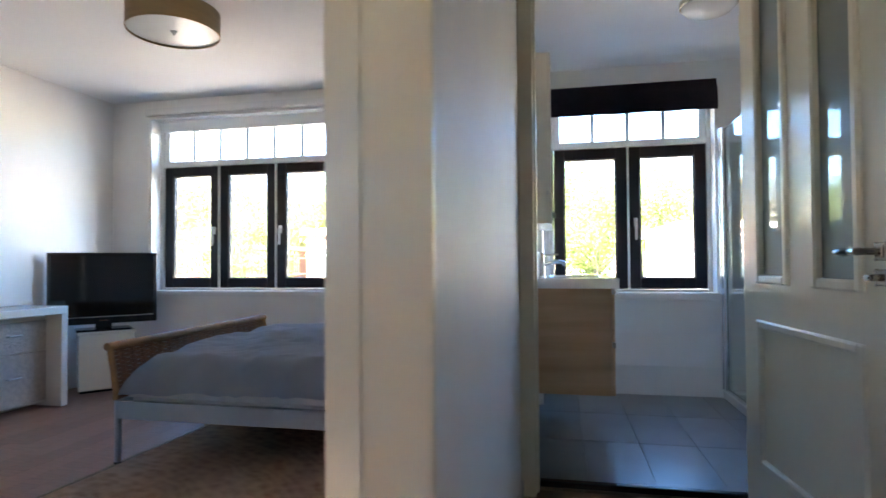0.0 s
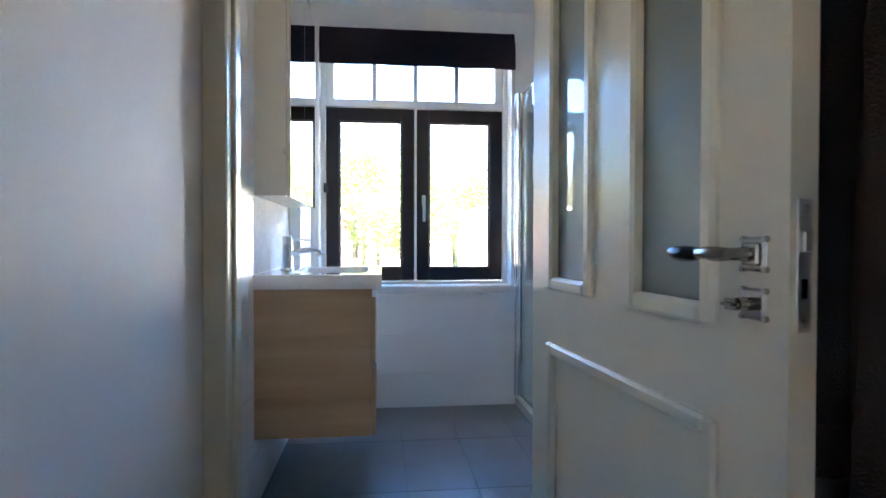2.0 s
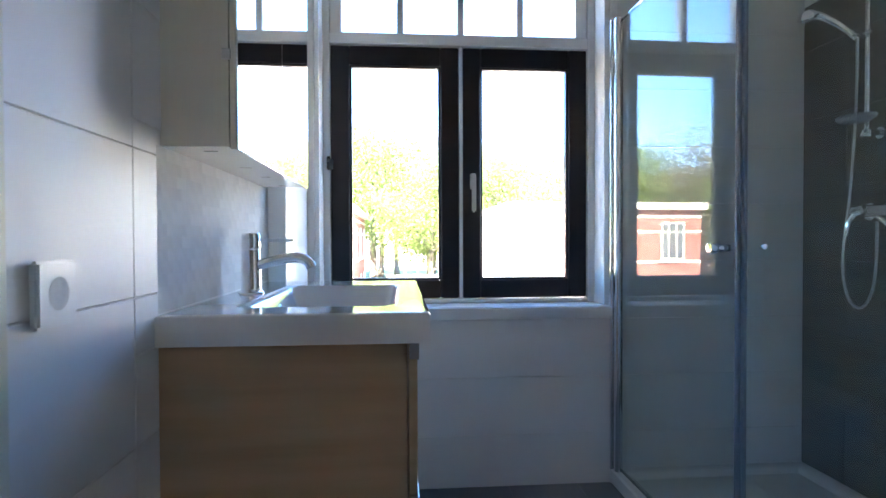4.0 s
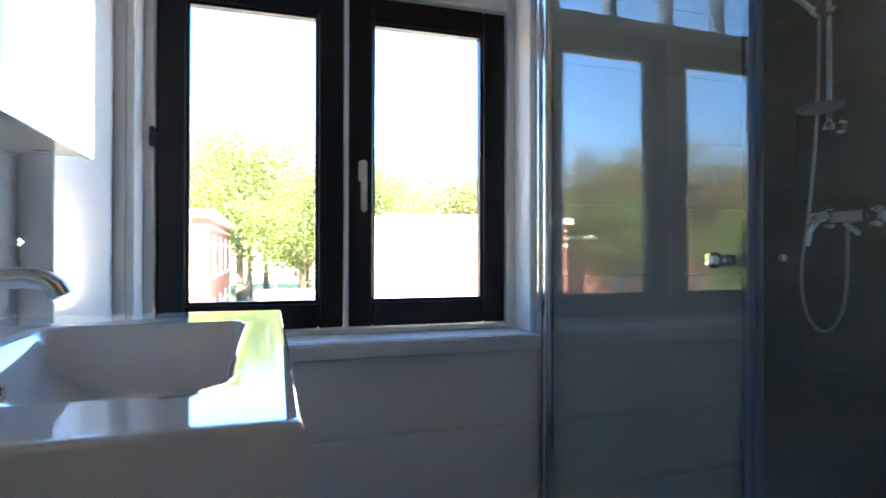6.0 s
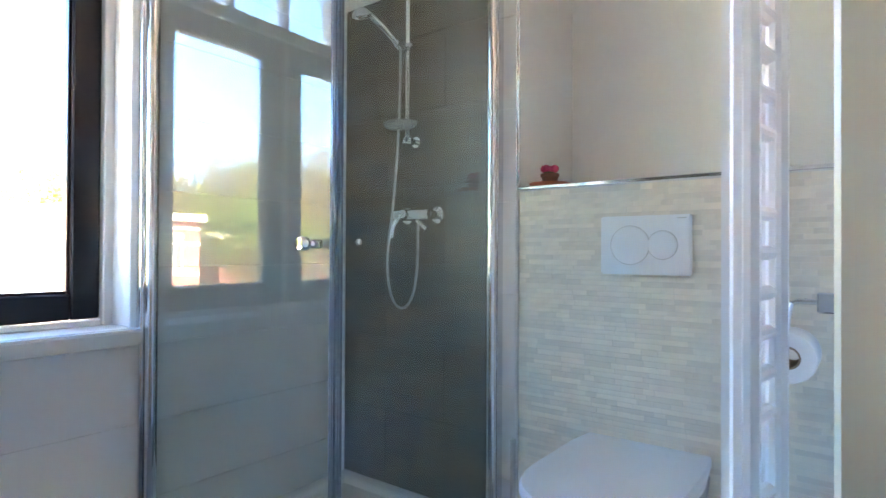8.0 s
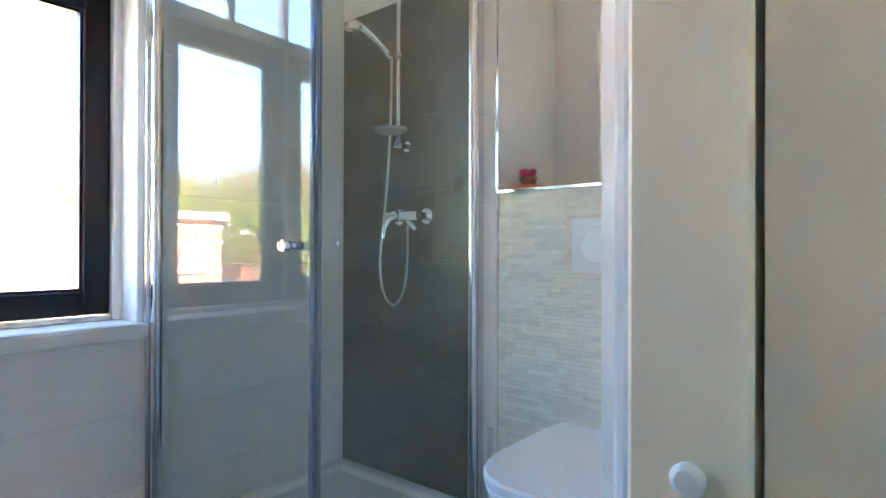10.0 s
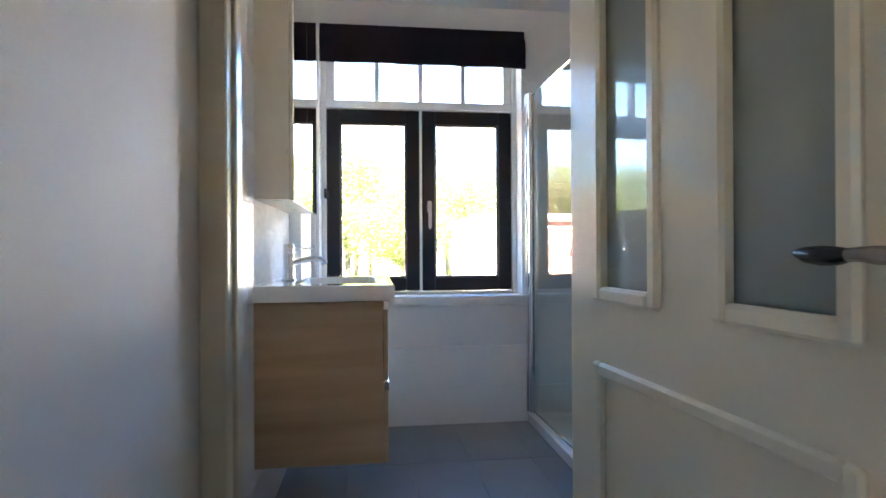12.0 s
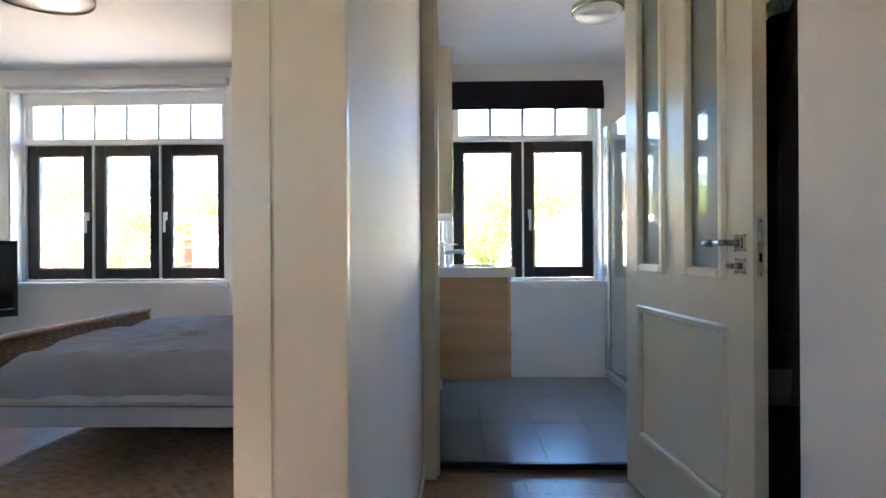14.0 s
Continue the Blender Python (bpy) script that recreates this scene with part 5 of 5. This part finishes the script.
LEAF = (leaf_mat("young_leaves", (0.16, 0.22, 0.06), (0.11, 0.16, 0.04)), leaf_mat("full_leaves", (0.12, 0.165, 0.035), (0.08, 0.12, 0.025)), leaf_mat("bare_spring_twigs", (0.20, 0.16, 0.075), (0.13, 0.11, 0.06)))


def tree(name, at, h, spread, kind, leaves, size, seed, label):
    r = random.Random(seed)
    t = thing(name, at, label, "tree", "trees beyond the street")
    bm, tips = B(), []
    tube(bm, [(0, 0, 0), (0.05 * h * r.uniform(-1, 1) * 0.3, 0.02 * h, h * 0.25), (0, 0.01 * h, h * 0.5), (0.03 * h, 0, h * 0.78)], [0.028 * h, 0.02 * h, 0.014 * h, 0.004 * h], 8)
    for k in range(16):
        z = h * r.uniform(0.22, 0.72)
        a = k * 2.4 + r.uniform(-0.4, 0.4)
        ln = spread * r.uniform(0.55, 1.0) * (1.1 - 0.6 * abs(z / h - 0.45))
        p0 = Vector((0, 0.01 * h, z))
        p1 = p0 + Vector((math.cos(a) * ln * 0.5, math.sin(a) * ln * 0.5, h * 0.09))
        p2 = p0 + Vector((math.cos(a) * ln * 0.95, math.sin(a) * ln * 0.95, h * r.uniform(0.14, 0.26)))
        tube(bm, [p0, p1, p2], [0.008 * h, 0.005 * h, 0.0015 * h], 5)
        tips += [p1, p2, p1.lerp(p2, 0.5), p2 + Vector((r.uniform(-1, 1), r.uniform(-1, 1), r.uniform(0, 1.2))) * 0.12 * h]
    tips += [Vector((r.uniform(-0.1, 0.1) * h, r.uniform(-0.1, 0.1) * h, h * r.uniform(0.75, 0.95))) for _ in range(8)]
    part("trunk", bm, BARK, t)
    vs, fs = [], []
    for _ in range(leaves):
        c = r.choice(tips)
        p = c + Vector((r.gauss(0, 1), r.gauss(0, 1), r.gauss(0, 0.8))) * 0.075 * h
        if p.z < 0.12 * h:
            continue
        d = Vector((r.uniform(-1, 1), r.uniform(-1, 1), r.uniform(-1, 1))).normalized()
        e = d.cross(Vector((r.uniform(-1, 1), r.uniform(-1, 1), r.uniform(-1, 1)))).normalized()
        s = size * r.uniform(0.6, 1.3)
        b = len(vs)
        vs += [p - d * s, p + e * s * 0.55, p + d * s, p - e * s * 0.55]
        fs.append((b, b + 1, b + 2, b + 3))
    me = bpy.data.meshes.new("crown")
    me.from_pydata([tuple(v) for v in vs], [], fs)
    me.materials.append(LEAF[kind])
    tagged(part("crown", me, None, t), kind="stuff")
    return t


lab = ("street tree with young yellow-green spring leaves", "tall full green tree in a row", "tall tree with thin budding spring twigs")
T = [tree("tree", (-1.2, 47.5, GZ), 14.2, 4.6, 0, 20000, 0.12, 1, lab[0]),
     tree("tree", (-20, 56, GZ), 10.5, 4.6, 1, 7000, 0.22, 2, lab[1]),
     tree("tree", (-9, 66, GZ), 13.5, 4.4, 2, 6500, 0.14, 3, lab[2])]
r = random.Random(11)
copy_thing(T[0], pose(3.0, 39, GZ, 0, 0, 70) @ Matrix.Scale(0.66, 4)), copy_thing(T[0], pose(8.0, 41, GZ, 0, 0, 200) @ Matrix.Scale(0.74, 4)), copy_thing(T[0], pose(-17.5, 30, GZ, 0, 0, 120) @ Matrix.Scale(0.52, 4)), copy_thing(T[0], pose(-22, 26, GZ, 0, 0, 250) @ Matrix.Scale(0.46, 4))
k = 0
for x in range(-70, 46, 5):
    for y, src in ((58, (1, 2, 0)[k % 3]), (70, (2, 1)[k % 2])):
        c = copy_thing(T[src], pose(x + r.uniform(-1.8, 1.8), y + r.uniform(-3, 3), GZ, 0, 0, r.uniform(0, 360)))
        k += 1
for x, y in ((-30, 38), (-37, 36), (-45, 40), (-26, 46), (-34, 47)):
    copy_thing(T[1 if x % 2 else 2], pose(x, y, GZ, 0, 0, x * 31))

# parked vans and a lamp post across the street
def van(at, turn):
    t = thing("parked_van", pose(*at, 0, 0, turn), "white panel van parked across the street", "van", "parked vans")
    bm = box(B(), (-2.4, -0.95, 0.45), (1.6, 0.95, 2.25), 0.12, 3)
    box(bm, (1.45, -0.95, 0.45), (2.5, 0.95, 1.25), 0.15, 3)
    part("body", bm, RENDER, t)
    part("windscreen", box(B(), (1.58, -0.8, 1.3), (1.66, 0.8, 2.0), 0.02), DGLASS, t)
    for x in (-1.5, 1.6):
        for y in (-0.9, 0.9):
            w = part("wheel", rod(B(), (x, y - 0.11, 0.34), (x, y + 0.11, 0.34), 0.34, None, 20), BLACK, t)
            part("rim", rod(B(), (x, y - 0.115, 0.34), (x, y + 0.115, 0.34), 0.19, None, 16), STEEL, w)
    for y in (-0.7, 0.7):
        part("headlight", box(B(), (2.48, y - 0.14, 0.85), (2.52, y + 0.14, 1.02), 0.01), DGLASS, t)


van((2.4, 33.5, GZ), 5)
van((-16.5, 24.0, GZ), 0)
t = thing("street_lamp", (1.05, 30, GZ), "pale street lamp post beyond the street", "street lamp")
part("post", rod(B(), (0, 0, 0), (0, 0, 3.1), 0.06, 0.04), RENDER, t)
part("lamp_head", lathe(B(), [(0.05, 3.1), (0.16, 3.15), (0.20, 3.35), (0.10, 3.5), (0.02, 3.52)]), STEEL, t)


# ======== tiles, planks and strips ========
def tile_mesh(name, size, material, bev):
    return mesh_of(name, box(B(), tuple(-s / 2 for s in size), tuple(s / 2 for s in size), bev), material)


CACHE = {}


def piece(name, parent, c, size, material, bev=0.0015):
    key = (name, material.name, tuple(round(s, 3) for s in size))
    if key not in CACHE:
        CACHE[key] = tile_mesh(name, size, material, bev)
    ob = new(name, CACHE[key])
    ob.location = c
    ob.parent = parent
    return ob


def cover(name, parent, u0, u1, v0, v1, us, vs, thick, place, material, gap=0.003, bond=0.0, holes=(), bev=0.0015):
    """Lay pieces on the rectangle u0..u1, v0..v1. us, vs: piece size; place(u, v) gives the centre; holes are left free."""
    j, v = 0, v0
    while v < v1 - 0.004:
        h = min(vs, v1 - v) if not isinstance(vs, list) else vs[j]
        u = u0 - (us * bond * (j % 2))
        while u < u1 - 0.004:
            a, b = max(u, u0), min(u + us, u1)
            cells = [(a, b, v, min(v + h, v1))]
            for hu0, hu1, hv0, hv1 in holes:
                nxt = []
                for p, q, s, e in cells:
                    if q <= hu0 or p >= hu1 or e <= hv0 or s >= hv1:
                        nxt.append((p, q, s, e))
                        continue
                    if s < hv0: nxt.append((p, q, s, hv0))
                    if e > hv1: nxt.append((p, q, hv1, e))
                    if p < hu0: nxt.append((p, hu0, max(s, hv0), min(e, hv1)))
                    if q > hu1: nxt.append((hu1, q, max(s, hv0), min(e, hv1)))
                cells = nxt
            for p, q, s, e in cells:
                if q - p > 0.012 and e - s > 0.012:
                    c, size = place((p + q) / 2, (s + e) / 2, q - p - gap, e - s - gap, thick)
                    piece(name, parent, c, size, material, bev)
            u += us
        v += h
        j += 1


def own(name):
    return bpy.data.objects[name]


# floor of the bathroom
cover("floor_tile", own("floor_bathroom"), 0.285, 1.63, YB + 0.021, YT - 0.007, 0.30, 0.60, 0.006, lambda u, v, a, b, t: ((u, v, -0.003), (a, b, t)), FTILE, 0.0018)
cover("floor_tile", own("floor_bathroom"), 1.63, 2.378, YB + 0.021, 3.770, 0.30, 0.60, 0.006, lambda u, v, a, b, t: ((u, v, -0.003), (a, b, t)), FTILE, 0.0018)
# white tiles on the street wall, up to 2.06 m
cover("wall_tile", own("wall_north"), 0.352, 2.508, -0.028, 2.06, 1.30, 0.246, 0.004, lambda u, v, a, b, t: ((u, YT - 0.0022, v), (a, t, b)), TILE, 0.0020, 0.0, ((0.31, 1.632, 0.718, 3.0),))
# white tiles on the wall beside the cabinet
cover("wall_tile", own("wall_party"), YB + 0.015, 4.213, -0.028, CH - 0.45, 0.40, 0.246, 0.004, lambda u, v, a, b, t: ((WX + 0.0022, u, v), (t, a, b)), TILE, 0.0016, 0.0, ((3.352, 4.213, 0.86, 1.25),))
cover("mosaic_tile", own("wall_party"), 3.352, 4.213, 0.917, 1.222, 0.048, 0.0235, 0.0016, lambda u, v, a, b, t: ((WX + 0.0011 + 0.0002 * noise.noise(Vector((u * 40, v * 90, 0))), u, v), (t, a, b)), MOSWHITE, 0.0, 0.5, (), 0.00015)
# taupe tiles of the shower wall
cover("shower_tile", own("wall_shower_side"), 3.816, YT - 0.008, 0.061, 2.06, 0.60, 0.30, 0.007, lambda u, v, a, b, t: ((2.51 - 0.0049, u, v), (t, a, b)), DTILE, 0.0006, 0.5)
# white tiles on the short wall
cover("wall_tile", own("wall_shower_stub"), 3.732, 3.811, -0.028, 2.45, 0.40, 0.30, 0.005, lambda u, v, a, b, t: ((2.38 - 0.0027, u, v), (t, a, b)), TILE, 0.0025)
# tiles on the bathroom side of the door wall
cover("wall_tile", own("wall_bathroom_door"), 1.306, 2.376, -0.028, 1.202, 0.40, 0.246, 0.005, lambda u, v, a, b, t: ((u, YB + 0.0027, v), (a, t, b)), TILE, 0.0025)

# stone strips behind the toilet
r = random.Random(21)
cb = own("cistern_box")
vs, fs = [], []
z = 0.004
widths = (0.032, 0.045, 0.06, 0.078, 0.095, 0.12)
while z < 1.200:
    h = r.choice((0.0125, 0.0145, 0.0165))
    h = min(h, 1.2045 - z)
    y = YB + 0.003 - r.uniform(0, 0.05)
    while y < 3.727:
        w = r.choice(widths)
        a, b = max(y, YB + 0.003), min(y + w, 3.727)
        y += w + 0.0002
        if b - a < 0.008:
            continue
        px = 2.3853 - r.uniform(0.0010, 0.0018)
        if z > 0.80:
            ob = piece("stone_strip", cb, (px + 0.003, (a + b) / 2, z + h / 2), (0.006, round(b - a, 3), h), MOSAIC, 0.0005)
        else:
            n = len(vs)
            q = 0.0006
            bx = px - 0.0002
            vs += [(bx, a, z), (bx, b, z), (bx, b, z + h), (bx, a, z + h), (px - 0.001, a + q, z + q), (px - 0.001, b - q, z + q), (px - 0.001, b - q, z + h - q), (px - 0.001, a + q, z + h - q)]
            fs += [(n + 4, n + 7, n + 6, n + 5), (n, n + 4, n + 5, n + 1), (n + 1, n + 5, n + 6, n + 2), (n + 2, n + 6, n + 7, n + 3), (n + 3, n + 7, n + 4, n)]
    z += h + 0.0003
me = bpy.data.meshes.new("stone_strips")
me.from_pydata(vs, [], fs)
me.materials.append(MOSAIC2)
ob = new("stone_strips", me)
ob.parent = cb
tagged(ob, kind="stuff")

# planks
r = random.Random(5)
for x in range(31):
    x0 = BX0 + 0.001 + x * 0.125
    y = Y1 - r.uniform(0.1, 0.9)
    while y < YT and x0 < WX - 0.12:
        ln = 1.2
        a, b = max(y, Y1 - 0.09), min(y + ln, YT - 0.002)
        if b - a > 0.03 and x0 + 0.124 < WX - 0.11:
            piece("plank", own("floor_bedroom"), (x0 + 0.0625, (a + b) / 2, HF - 0.006), (0.1245, round(b - a - 0.0008, 2), 0.012), LAMINATE, 0.0007)
        y += ln
y = -1.9
while y < YB - 0.012:
    x = -1.6 - r.uniform(0, 1)
    h = min(0.125, YB - 0.0125 - y)
    while x < 2.0:
        a, b = max(x, (WX + 0.002) if y + h > Y1 else -1.6), min(x + 1.2, 2.0)
        if b - a > 0.03:
            piece("plank", own("floor_hall" if y < 0.5 else "floor_passage"), ((a + b) / 2, y + h / 2, HF - 0.006), (round(b - a - 0.0008, 2), round(h - 0.0005, 4), 0.012), LAMHALL, 0.0007)
        x += 1.2
    y += 0.125
